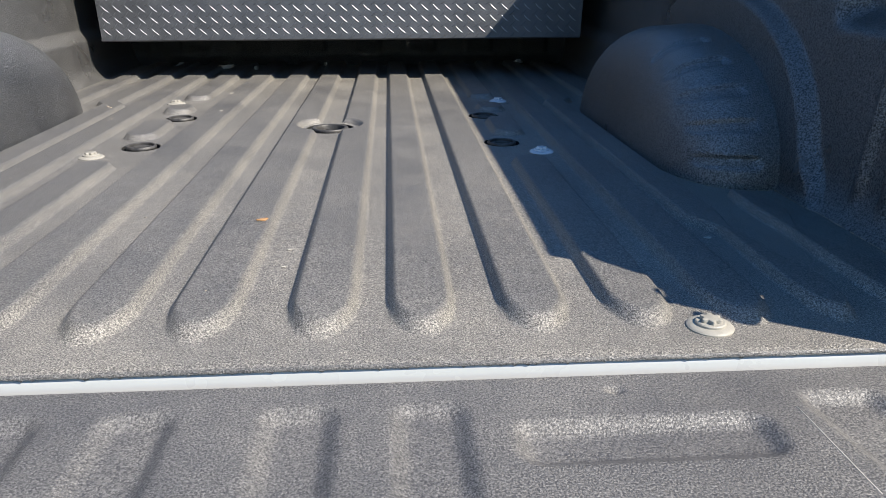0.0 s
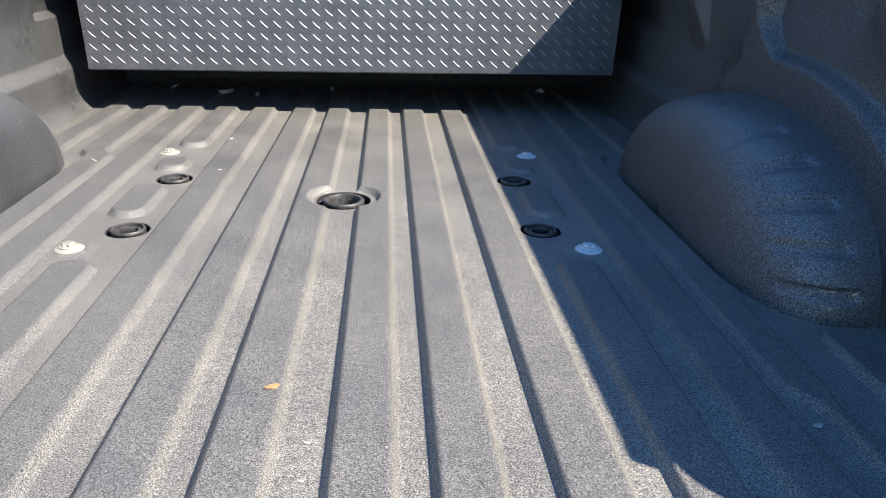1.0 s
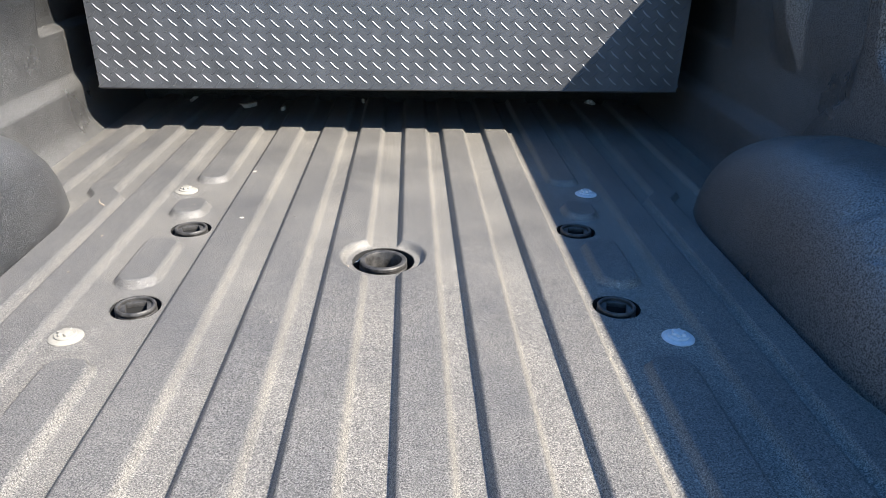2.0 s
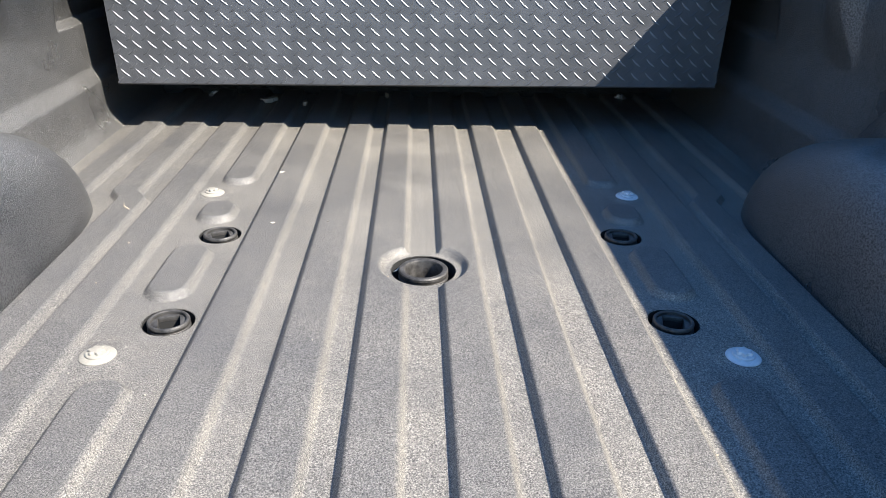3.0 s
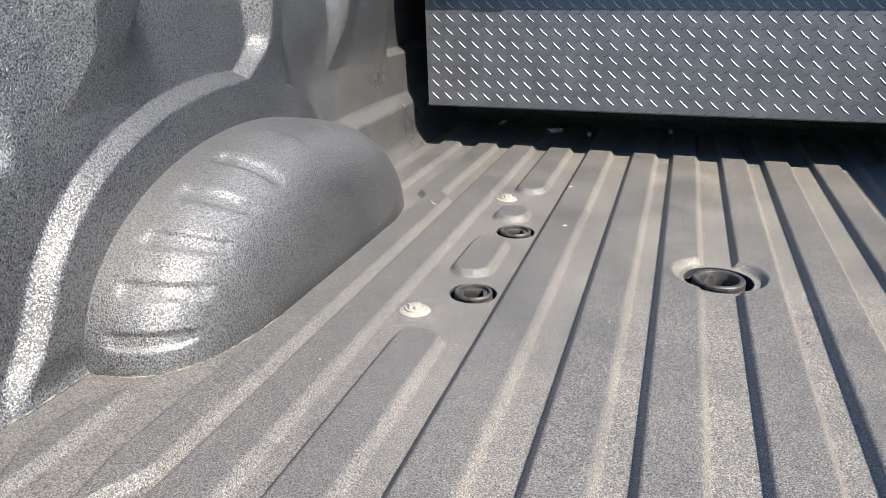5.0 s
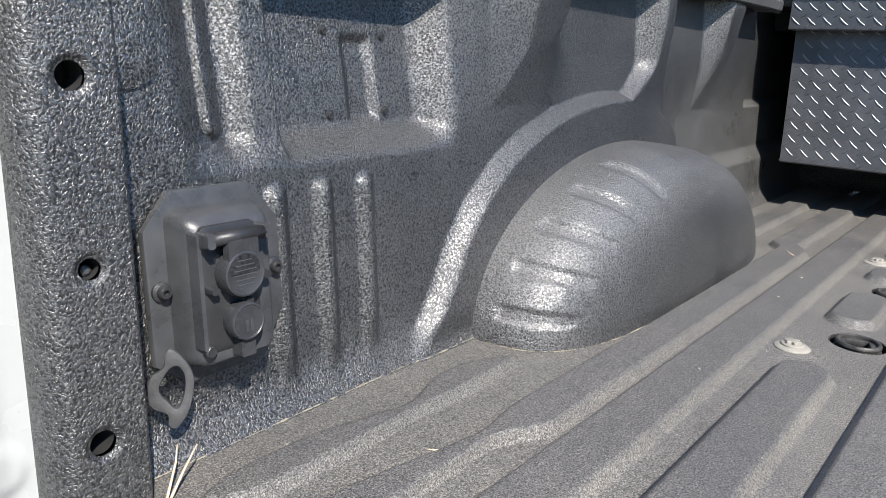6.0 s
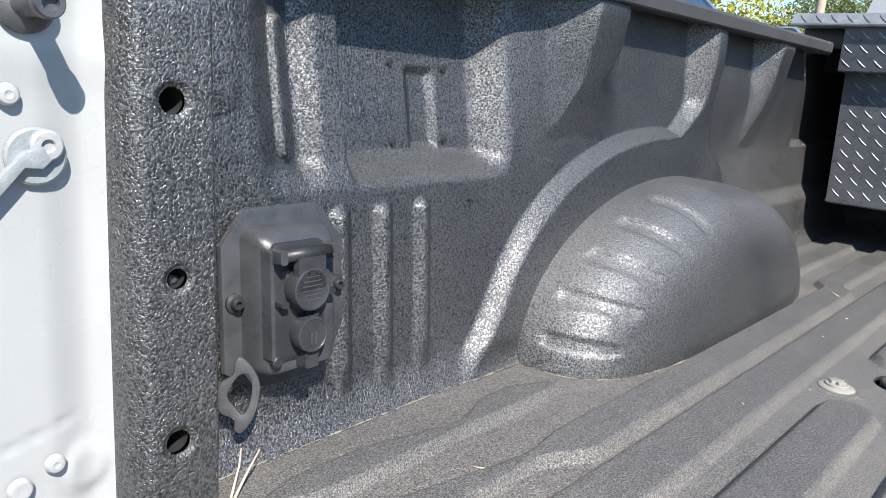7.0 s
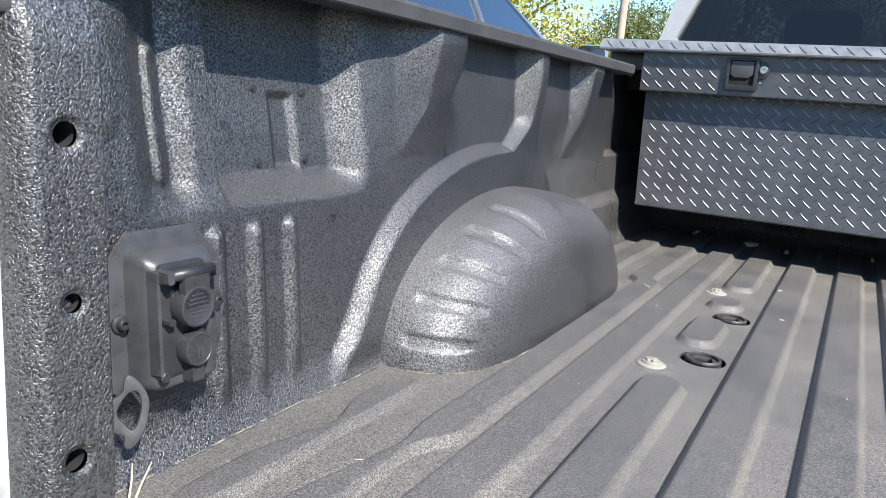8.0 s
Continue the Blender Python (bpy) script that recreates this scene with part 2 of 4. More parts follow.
M_SEAM = plain("dirt_seam", (0.27, 0.24, 0.185), 0.9, 0, 0.35, 200.0)
M_STRAW = plain("straw", (0.50, 0.41, 0.31), 0.8, 0, 0.2, 90.0)
M_PAPER = plain("paper_scrap", (0.42, 0.39, 0.34), 0.8, 0, 0.15, 90.0)
M_COVER = plain("cover_plastic", (0.036, 0.037, 0.040), 0.28, 0, 0.2, 60.0, 0.0003, 900.0)
M_OUTLET = plain("outlet_plastic", (0.050, 0.052, 0.056), 0.30, 0, 0.25, 30.0, 0.0003, 900.0)
M_LEAFDRY = plain("dry_leaf", (0.36, 0.20, 0.09), 0.8, 0, 0.3, 200.0)
M_BARK = plain("bark", (0.12, 0.09, 0.065), 0.9, 0, 0.4, 8.0, 0.02, 12.0)
M_POLE = plain("pole_wood", (0.42, 0.33, 0.25), 0.85, 0, 0.2, 4.0)
M_CARPAINT = plain("car_paint", (0.30, 0.32, 0.35), 0.25, 0.5, 0.04, 6.0, coat=0.6)
M_ASPHALT = plain("asphalt", (0.055, 0.054, 0.052), 0.9, 0, 0.3, 3.0, 0.004, 90.0)


def glass(name, color, rough=0.02):
    m, nt, p = nodes(name)
    co = nt.nodes.new("ShaderNodeTexCoord").outputs["Object"]
    n = noise_tex(nt, co, 6.0, 3.0)
    r = ramp(nt, n.outputs[0], [(0.3, rough), (0.7, rough + 0.03)])
    nt.links.new(r.outputs[0], p.inputs["Roughness"])
    p.inputs["Base Color"].default_value = (*color, 1)
    p.inputs["IOR"].default_value = 1.6
    p.inputs["Coat Weight"].default_value = 0.5
    return m


M_TINT = glass("tinted_glass", (0.012, 0.014, 0.018))
M_TINT.node_tree.nodes["Principled BSDF"].inputs["Transmission Weight"].default_value = 0.25
M_TINT.node_tree.nodes["Principled BSDF"].inputs["Coat Weight"].default_value = 0.0
M_TINT.node_tree.nodes["Principled BSDF"].inputs["Base Color"].default_value = (0.010, 0.013, 0.018, 1)
M_TINT.node_tree.nodes["Principled BSDF"].inputs["IOR"].default_value = 1.3
M_CLEAR = glass("clear_glass", (0.75, 0.82, 0.8))
M_CLEAR.node_tree.nodes["Principled BSDF"].inputs["Transmission Weight"].default_value = 1.0
M_CLEAR.node_tree.nodes["Principled BSDF"].inputs["IOR"].default_value = 1.02
M_CARGLASS = glass("car_glass", (0.03, 0.045, 0.07))
M_CARGLASS.node_tree.nodes["Principled BSDF"].inputs["IOR"].default_value = 2.2


def foliage(name, c0, c1):
    m, nt, p = nodes(name)
    geo = nt.nodes.new("ShaderNodeNewGeometry")
    r = ramp(nt, geo.outputs["Random Per Island"], [(0.0, c0), (1.0, c1)])
    nt.links.new(r.outputs[0], p.inputs["Base Color"])
    p.inputs["Roughness"].default_value = 0.6
    tr = nt.nodes.new("ShaderNodeBsdfTranslucent")
    nt.links.new(r.outputs[0], tr.inputs["Color"])
    mx_ = nt.nodes.new("ShaderNodeMixShader")
    mx_.inputs[0].default_value = 0.45
    nt.links.new(p.outputs[0], mx_.inputs[1])
    nt.links.new(tr.outputs[0], mx_.inputs[2])
    nt.links.new(mx_.outputs[0], nt.nodes["Material Output"].inputs["Surface"])
    return m


M_LEAFY = foliage("autumn_leaves", (0.22, 0.25, 0.03), (0.52, 0.45, 0.06))
M_LEAFD = foliage("green_leaves", (0.05, 0.09, 0.02), (0.22, 0.22, 0.05))

# ---- bed floor ----
RIBS = [(0.036, 0.092), (0.145, 0.200), (0.268, 0.326), (0.385, 0.441), (0.495, 0.552), (0.604, 0.657), (0.722, 0.771)]
GOOSE = (0.0, 1.186)
SOCKETS = [(s * 0.384, y) for s in (-1, 1) for y in (1.012, 1.333)]
BOLTS = [(-0.452, 0.918), (0.452, 0.912), (-0.452, 1.549), (0.452, 1.549)]
RIB_H, BED_FRONT, LIP = 0.0135, 2.50, 0.064


def rib_height(x, y):
    ax = np.abs(x)
    h = np.zeros_like(ax)
    past = sm(0.385, 0.470, y) * (1 - sm(1.49, 1.545, y))
    for k, (lo, hi) in enumerate(RIBS):
        u = ax
        if k == 5:
            # waisted behind the wheel housing, then stepping inwards past it
            near, far = 0.608 - 0.028 * past, np.where(y < 1.0, 0.648 - 0.027 * sm(0.20, 0.41, y) + 0.009 * sm(0.395, 0.48, y), 0.630 + 0.027 * (1 - past))
            u = lo + (ax - near) / (far - near) * (hi - lo)
        elif k == 6:
            near, far = 0.703 + 0.019 * sm(1.0, 1.4, y), 0.740 - 0.024 * sm(0.25, 0.395, y) + 0.024 * sm(0.385, 0.475, y) - 0.030 * sm(0.50, 0.60, y) * (1 - sm(1.0, 1.4, y)) + 0.029 * sm(1.0, 1.4, y)
            u = lo + (ax - near) / (far - near) * (hi - lo)
        if k == 3:
            runs = [(0.142, 0.845), (1.085, 1.262), (1.395, 1.475), (1.615, 2.6)]
        elif k == 6:
            runs = [(0.142, 0.585), (1.52, 2.6)]
        else:
            runs = [(0.142, 2.6)]
        for y0, y1 in runs:
            d = rbox(u, np.where(y < 0.3, 0.3 - 0.45 * (0.3 - y), y), lo, hi, 0.3 - 0.45 * (0.3 - y0) if y0 < 0.3 else y0, y1, 0.026)
            if k == 0:
                d = np.maximum(d, 0.079 - np.hypot(x - GOOSE[0], y - GOOSE[1]))
            h = np.maximum(h, 1 - sm(-0.0005, 0.0130, d))
    return RIB_H * h


def floor_height(x, y):
    z = rib_height(x, y)
    # the sheet sags a little and the rear edge rolls down
    z = z + 0.0012 * np.sin(3.1 * x + 1.0) * np.sin(2.3 * y)
    z = z - 0.0015 * (1 - sm(LIP, LIP + 0.010, y))
    for bx, by in BOLTS:
        z = z + 0.002 * (1 - sm(0.03, 0.045, np.hypot(x - bx, y - by)))
    return z


xs = np.linspace(-0.88, 0.88, 761)
ys = np.concatenate([np.linspace(LIP, 0.17, 44), np.linspace(0.173, 1.7, 520), np.linspace(1.71, BED_FRONT, 90)])
X, Y = np.meshgrid(xs, ys)
CUTS = [(*GOOSE, 0.056)] + [(*s, 0.0385) for s in SOCKETS]
for cx, cy, cr in CUTS:
    r = np.hypot(X - cx, Y - cy)
    near = (np.abs(r - cr) < 0.0021) & (r > 1e-6)
    f = np.where(near, cr / np.maximum(r, 1e-6), 1.0)
    X, Y = cx + (X - cx) * f, cy + (Y - cy) * f
Z = floor_height(X, Y)
mx, my = (X[:-1, :-1] + X[1:, 1:]) / 2, (Y[:-1, :-1] + Y[1:, 1:]) / 2
keep = np.ones_like(mx, bool)
for cx, cy, cr in CUTS:
    keep &= np.hypot(mx - cx, my - cy) > cr
floor = part("floor", grid_mesh("floor", np.stack([X, Y, Z], -1), keep), M_FLOOR)
tagged(floor, "ribbed truck bed floor with dusty dark sprayed liner", "floor", kind="structure")

# ragged liner edge over the painted sill
rng = random.Random(4)
b = bmesh.new()
prev = None
for k in range(601):
    x = -0.78 + 1.56 * k / 600
    drop = -0.0045 - 0.0012 * rng.random() - (0.0015 if rng.random() < 0.1 else 0)
    back = LIP - 0.0006 + 0.0012 * rng.random()
    zt = float(floor_height(np.array(x), np.array(LIP)))
    row = [b.verts.new((x, LIP, zt)), b.verts.new((x, LIP - 0.004, zt - 0.003)), b.verts.new((x, back - 0.003, drop)), b.verts.new((x, back + 0.006, drop + 0.001))]
    if prev:
        for j in range(3):
            b.faces.new((prev[j], row[j], row[j + 1], prev[j + 1]))
    prev = row
part("liner_edge", b, M_GATE, floor, "ragged cut edge of black liner")

# white painted sill below the edge
b = bmesh.new()
prof = [(LIP + 0.03, -0.005), (LIP + 0.002, -0.005), (LIP - 0.0015, -0.0065), (LIP - 0.003, -0.010), (LIP - 0.006, -0.022), (LIP - 0.012, -0.05), (LIP + 0.02, -0.09)]
prev = None
for k in range(80):
    x = -0.79 + 1.58 * k / 79
    wob = 0.0007 * math.sin(9 * x) + 0.0004 * math.sin(41 * x)
    row = [b.verts.new((x, y, z + wob)) for y, z in prof]
    if prev:
        for j in range(len(prof) - 1):
            b.faces.new((prev[j], row[j], row[j + 1], prev[j + 1]))
    prev = row
part("sill", b, M_WHITE, floor, "white painted rear sill strip")

# added near-black sheet under the floor, so that the cut holes are dark
under = part("hole_backing", box(-0.88, 0.88, 0.1, BED_FRONT, -0.16, -0.12), M_HOLE_SHADE, floor, "added black sheet that keeps the floor holes dark")


# ---- bed sides ----
def wall_depth(y, z):
    """Half width of the bed at y and z."""
    d = 0.815 + 0.016 * y + 0.088 * z + 0.014 * sm(0.28, 0.45, z) * sm(0.17, 0.24, y) * (1 - sm(0.60, 0.70, y))
    d = d - 0.022 * np.clip(1 - z / 0.058, 0, 1) ** 2
    # arch swell round the wheel housing, running up into the middle pillar
    a = np.where(y < 1.09, 0.528, 0.40)
    yf = y + 0.062 * np.clip(1 - z / 0.12, 0, 1) ** 2 * (y < 1.09) + 0.006
    rho = ((np.abs(yf - 1.09) / a) ** 2.1 + (np.maximum(z, 0) / 0.325) ** 2.1) ** (1 / 2.1)
    edge = np.where(y < 1.09, 0.034, 0.026)
    arch = 0.024 * (1 - sm(0, 1, (rho - 1 + 1.25 * edge) / (2.1 * edge))) * (0.25 + 0.75 * sm(0.0, 0.05, z))
    foot = 1.190 - 0.11 * np.clip((0.392 - z) / 0.085, 0, 1) ** 1.7
    middle = (0.024 + 0.026 * sm(0.31, 0.50, z)) * sm(0.235, 0.300, z) * sm(foot - 0.018, foot + 0.030, y) * (1 - sm(1.252, 1.275 + 0.06 * (1 - sm(0.30, 0.46, z)), y))
    d = d - np.maximum(arch, middle)
    # recessed panel of the upper half behind the tailgate post
    up = sm(0.262, 0.304, z)
    d = d + 0.011 * up * sm(0.20, 0.24, y) * (1 - sm(0.58, 0.632, y))
    d = d + 0.015 * up * sm(0.236, 0.270, y) * (1 - sm(0.264, 0.298, y))
    d = d + 0.028 * up * sm(0.325, 0.339, y) * (1 - sm(0.568, 0.622, y))
    # rear pillar: a slanted ridge, sharp at its front edge under the rail
    tall = np.clip((z - 0.315) / 0.19, 0, 1)
    ridge = 0.712 + 0.058 * sm(0.31, 0.42, z)
    rise = np.clip((y - 0.692) / (ridge - 0.692 + 0.004), 0, 1) ** 1.3
    fall = 1 - sm(0.862 - 0.085 * (1 - sm(0.34, 0.47, z)), 0.876 + 0.05 * (1 - sm(0.36, 0.47, z)), y)
    d = d - 0.046 * tall * rise * fall
    # front pillar
    tall = np.clip((z - 0.280) / 0.23, 0, 1)
    ridge = 1.545 + 0.030 * sm(0.28, 0.40, z)
    d = d - 0.058 * tall * sm(1.528, ridge + 0.006, y) * (1 - sm(1.645 - 0.05 * (1 - sm(0.3, 0.46, z)), 1.662 + 0.05 * (1 - sm(0.34, 0.47, z)), y))
    # steps of the front part
    fr = sm(1.30, 1.46, y)
    d = d + fr * (0.022 * sm(0.125, 0.168, z) * (1 - sm(0.26, 0.42, z)) + 0.026 * sm(0.272, 0.292, z) * sm(1.925, 1.945, y))
    # three upright stiffening ribs
    for yc in (0.305, 0.371, 0.437):
        d = d - 0.0095 * sm(0.015, 0.075, z) * (1 - sm(-0.004, 0.012, rbox(y, z, yc - 0.006, yc + 0.006, 0.0, 0.240, 0.006)))
    # pocket between the four screws, strap strip and small square
    d = d + 0.009 * (1 - sm(-0.010, 0.006, rbox(y, z, 0.458, 0.506, 0.302, 0.402, 0.008)))
    d = d - 0.0070 * (1 - sm(-0.003, 0.002, rbox(y, z, 0.233, 0.260, 0.300, 0.446, 0.0125)))
    return d


wy = np.concatenate([np.linspace(0.085, 0.64, 290), np.linspace(0.6425, 1.7, 424), np.linspace(1.705, BED_FRONT + 0.02, 100)])
wz = np.concatenate([np.linspace(-0.01, 0.06, 24), np.linspace(0.0625, 0.535, 190)])
WY, WZ = np.meshgrid(wy, wz)
WD = wall_depth(WY, WZ)
walls = {}
for side, name in ((-1, "wall_left"), (1, "wall_right")):
    k = 1 if side < 0 else 2
    co = np.stack([side * WD, WY, WZ], -1)[::k, ::k]
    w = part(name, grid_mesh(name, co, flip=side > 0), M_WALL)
    tagged(w, "black textured liner side wall of the truck bed", "bed wall", kind="structure")
    walls[side] = w
    # outer body skin in white
    o = box(0.975, 1.0, -0.05, BED_FRONT + 0.06, -0.45, 0.53, 0.01)
    if side < 0:
        o.transform(Matrix.Scale(-1, 4, (1, 0, 0)))
        bmesh.ops.reverse_faces(o, faces=o.faces)
    # added near-black bar that stands in for the shade beside the toolbox
    ledge = box(0.832, 0.985, 2.2, BED_FRONT + 0.05, 0.488, 0.546, 0.006)
    if side < 0:
        ledge.transform(Matrix.Scale(-1, 4, (1, 0, 0)))
        bmesh.ops.reverse_faces(ledge, faces=ledge.faces)
    part("gap_block", ledge, M_HOLE_SHADE, w, "added black bar that darkens the gap under the toolbox lid")
    part("outer_panel", o, M_WHITE, w, "white painted outer body panel")


# ---- rail caps ----
def rail_cap(side):
    prof = [(0.90, 0.528), (0.835, 0.527), (0.823, 0.5235), (0.8200, 0.526), (0.8185, 0.545), (0.8215, 0.5505), (0.835, 0.553), (0.96, 0.556), (1.008, 0.552), (1.012, 0.545), (1.012, 0.51)]
    y0 = 0.06 if side < 0 else 0.085
    rail = empty("side_rail", pose(side * 0.9, y0, 0.5))
    for nm, ends in (("rail_cover", [y0, y0 + 0.004, y0 + 0.01, 0.5, 1.0, 1.5, 1.80, 1.858, 1.86]), ("end_cap", [1.861 + (0.0 if side < 0 else k * 0.0107) + d for k, d in enumerate((0, 0.0005, 0.001, 0.009, 0.014, 0.019, 0.024, 0.036, 0.039))])):
        rail_piece(side, prof, ends, nm, rail)
    return tagged(rail, "matte black plastic rail cap on the bed side", "rail cap", "bed side rail caps")


def rail_piece(side, prof, ends, nm, rail):
    b = bmesh.new()
    prev = None
    for k, y in enumerate(ends):
        s = 0.0 if 1 < k < 7 else (0.006 if (k == 0 and nm == "rail_cover") or (k == 8 and nm == "end_cap") else 0.0006)
        row = [b.verts.new((side * (x + (s if x < 0.9 else -s)), y, z - s)) for x, z in prof]
        if prev:
            for j in range(len(prof) - 1):
                f = (prev[j], row[j], row[j + 1], prev[j + 1])
                b.faces.new(f if side > 0 else f[::-1])
        else:
            b.faces.new(row if side > 0 else row[::-1])
        prev = row
    b.faces.new(prev[::-1] if side > 0 else prev)
    bmesh.ops.recalc_face_normals(b, faces=b.faces)
    b.transform(rail.matrix_world.inverted())
    part(nm, b, M_RAIL, rail, angle=18)


for s in (-1, 1):
    rail_cap(s)


# ---- rear end posts and painted jambs ----
def rear_post(side):
    thing = empty("rear_post", pose(side * 0.76, 0.06, 0))
    # post: rounded rear edge, flat inner face, return to the wall; holes pressed in
    holes = [(0.071, 0.363, 0.0105), (0.071, 0.222, 0.0085), (0.068, 0.080, 0.0105)]
    u = np.concatenate([np.linspace(0, 1, 14), np.linspace(1.02, 2, 64), np.linspace(2.05, 3, 18)])
    zz = np.linspace(-0.01, 0.535, 440)
    U, ZZ = np.meshgrid(u, zz)
    lean = -0.751 - 0.036 * np.clip(ZZ - 0.08, 0, 1) - 0.045 * sm(0.43, 0.54, ZZ)
    a = np.clip(U, 0, 1) * math.pi / 2
    r1 = 0.018
    y = np.where(U <= 1, 0.030 + r1 * (1 - np.cos(a)), np.where(U <= 2, 0.048 + (U - 1) * 0.054, 0.102 + 0.014 * np.sin((np.clip(U, 2, 3) - 2) * math.pi / 2)))
    x = np.where(U <= 1, lean - r1 * 2.2 * (1 - np.sin(a)), np.where(U <= 2, lean, lean - 0.085 * (1 - np.cos((np.clip(U, 2, 3) - 2) * math.pi / 2))))
    if side > 0:
        # the upper rear corner is cut back
        y = y + 0.065 * np.clip((ZZ - 0.40) / 0.12, 0, 1) * np.clip(1 - (y - 0.03) / 0.086, 0, 1)
    keepm = np.ones_like(U, bool)
    for hy, hz, hr in holes:
        r = np.hypot(y - hy, ZZ - hz)
        near = (np.abs(r - hr) < 0.0007) & (U > 1) & (U < 2)
        f = np.where(near, hr / np.maximum(r, 1e-6), 1)
        y, ZZ = np.where(near, hy + (y - hy) * f, y), np.where(near, hz + (ZZ - hz) * f, ZZ)
        x = x - np.where((U > 1) & (U < 2), 0.0035 * (1 - sm(hr, hr + 0.006, r)), 0)
        keepm &= ~((r < hr - 0.0005) & (U > 1) & (U < 2))
    k4 = keepm[:-1, :-1] & keepm[1:, 1:] & keepm[1:, :-1] & keepm[:-1, 1:]
    co = np.stack([-side * x - side * 0.76, y - 0.06, ZZ], -1)
    part("post", grid_mesh("post", co, k4, flip=side < 0), M_POST, thing, "black pebbled liner post with three holes")
    for hy, hz, hr in holes:
        c = lathe([(hr + 0.001, -0.0032), (hr + 0.0005, -0.006), (hr, -0.03), (0, -0.03)], 28)
        c.transform(Matrix.Translation((side * (0.757 + 0.036 * max(hz - 0.08, 0)) - side * 0.76, hy - 0.06, hz)) @ Matrix.Rotation(-side * math.pi / 2, 4, "Y"))
        part("hole", c, M_HOLE_SHADE, thing, "dark round hole")
        if abs(hz - 0.222) < 0.01:
            c = lathe([(0.004, -0.012), (0.0045, -0.008), (0.002, -0.006), (0, -0.006)], 16)
            c.transform(Matrix.Translation((side * 0.7625 - side * 0.76, hy - 0.058, hz - 0.004)) @ Matrix.Rotation(-side * math.pi / 2, 4, "Y"))
            part("plug", c, M_GREYMETAL, thing, "pale plug end inside the hole")
    # white jamb: flat inner face with a soft crease and a rolled edge
    jend = -0.065 if side < 0 else -0.012
    jy = np.linspace(jend, 0.05, 60)
    jtop = 0.455 if side < 0 else 0.395
    jz = np.linspace(-0.12, jtop, 120)
    JY, JZ = np.meshgrid(jy, jz)
    JX = 0.790 + 0.006 * sm(-0.02, 0.012, JY) - 0.010 * sm(0.012, 0.04, JY) + 0.003 * (1 - sm(-0.002, 0.004, np.abs(JZ - 0.102 - 0.25 * (JY + 0.03)) )) * (1 - sm(-0.005, 0.01, JY))
    JX = JX + 0.002 * sm(0.0, 0.03, np.abs(JZ - 0.39)) 
    JX = JX - 0.004 * (1 - sm(0.010, 0.022, np.hypot(JY - 0.008, (JZ - 0.062) * 0.8)))
    part("jamb", grid_mesh("jamb", np.stack([side * (JX - 0.76), JY - 0.06, JZ], -1), flip=side > 0), M_WHITE, thing, "glossy white painted door jamb")
    rear = box(0.792, 0.99, jend - 0.012, jend + 0.004, -0.12, jtop - 0.005, 0.006)
    rear.transform(Matrix.Translation((-0.76, -0.06, 0)))
    top = box(0.778, 0.99, 0.062 if side > 0 else -0.06, 0.072, 0.452, 0.466, 0.004)
    top.transform(Matrix.Translation((-0.76, -0.06, 0)))
    fill = box(0.800, 0.99, 0.045 if side < 0 else 0.066, 0.10, 0.44, 0.53, 0.004)
    fill.transform(Matrix.Translation((-0.76, -0.06, 0)))
    for bm_, nm, mt in ((fill, "corner_filler", M_RAIL), (rear, "end_panel", M_WHITE), (top, "end_cap", M_RAIL)):
        if side < 0:
            bm_.transform(Matrix.Scale(-1, 4, (1, 0, 0)))
            bmesh.ops.reverse_faces(bm_, faces=bm_.faces)
        part(nm, bm_, mt, thing)
    # striker pin of the tailgate
    M = Matrix.Translation((side * 0.029, 0, 0)) @ Matrix.Rotation(-side * math.pi / 2, 4, "Y")
    pin = lathe([(0.0, 0.0), (0.020, 0.0), (0.020, 0.003), (0.017, 0.006), (0.011, 0.008), (0.009, 0.012), (0.0085, 0.034), (0.0095, 0.036), (0.0102, 0.038), (0.0102, 0.046), (0.009, 0.048), (0.0055, 0.048), (0.005, 0.043), (0, 0.043)], 36)
    pin.transform(Matrix.Translation((0, -0.082, 0.424) if side < 0 else (0, -0.055, 0.36)) @ M)
    part("striker", pin, M_GREYMETAL, thing, "grey steel striker pin with star recess")
    # cable bolt with its washer and flat strap
    wsh = lathe([(0, 0), (0.021, 0), (0.021, 0.002), (0.019, 0.0035), (0.0, 0.0035)], 36)
    wsh.transform(Matrix.Translation((0, -0.080, 0.320)) @ M)
    part("washer", wsh, M_CREAM if side > 0 else M_WASHER, thing, "pale grey overspray washer")
    hd = lathe([(0.0115, 0.003), (0.0115, 0.007), (0.0095, 0.0095), (0.005, 0.0098), (0.004, 0.007), (0, 0.007)], 30)
    hd.transform(Matrix.Translation((0, -0.074, 0.328)) @ M)
    part("bolt_head", hd, M_PALE, thing, "bright star-drive bolt head")
    st = slab([(-0.056, -0.040), (-0.048, -0.047), (-0.014, -0.009), (-0.002, -0.010), (0.004, -0.004), (-0.002, 0.006), (-0.014, 0.002)], 0.003, 0.010, 0.001)
    st.transform(Matrix.Translation((0, -0.076, 0.322)) @ M @ Matrix.Rotation(math.pi / 2 if side < 0 else -math.pi / 2, 4, "Z"))
    part("strap", st, M_WASHER, thing, "grey flat steel cable end")
    for hy, hz, hr in ((-0.036, 0.363, 0.006), (-0.044, 0.064, 0.0075), (-0.018, 0.077, 0.006)):
        c = lathe([(hr + 0.002, 0), (hr + 0.002, 0.002), (hr, 0.005), (hr * 0.5, 0.0055), (0, 0.004)], 20)
        c.transform(Matrix.Translation((0, hy - 0.06, hz)) @ M)
        part("stud", c, M_WHITE, thing, "small white painted stud")
    tagged(thing, "white truck bed jamb with black liner post and steel striker", "bed post", "rear bed posts")


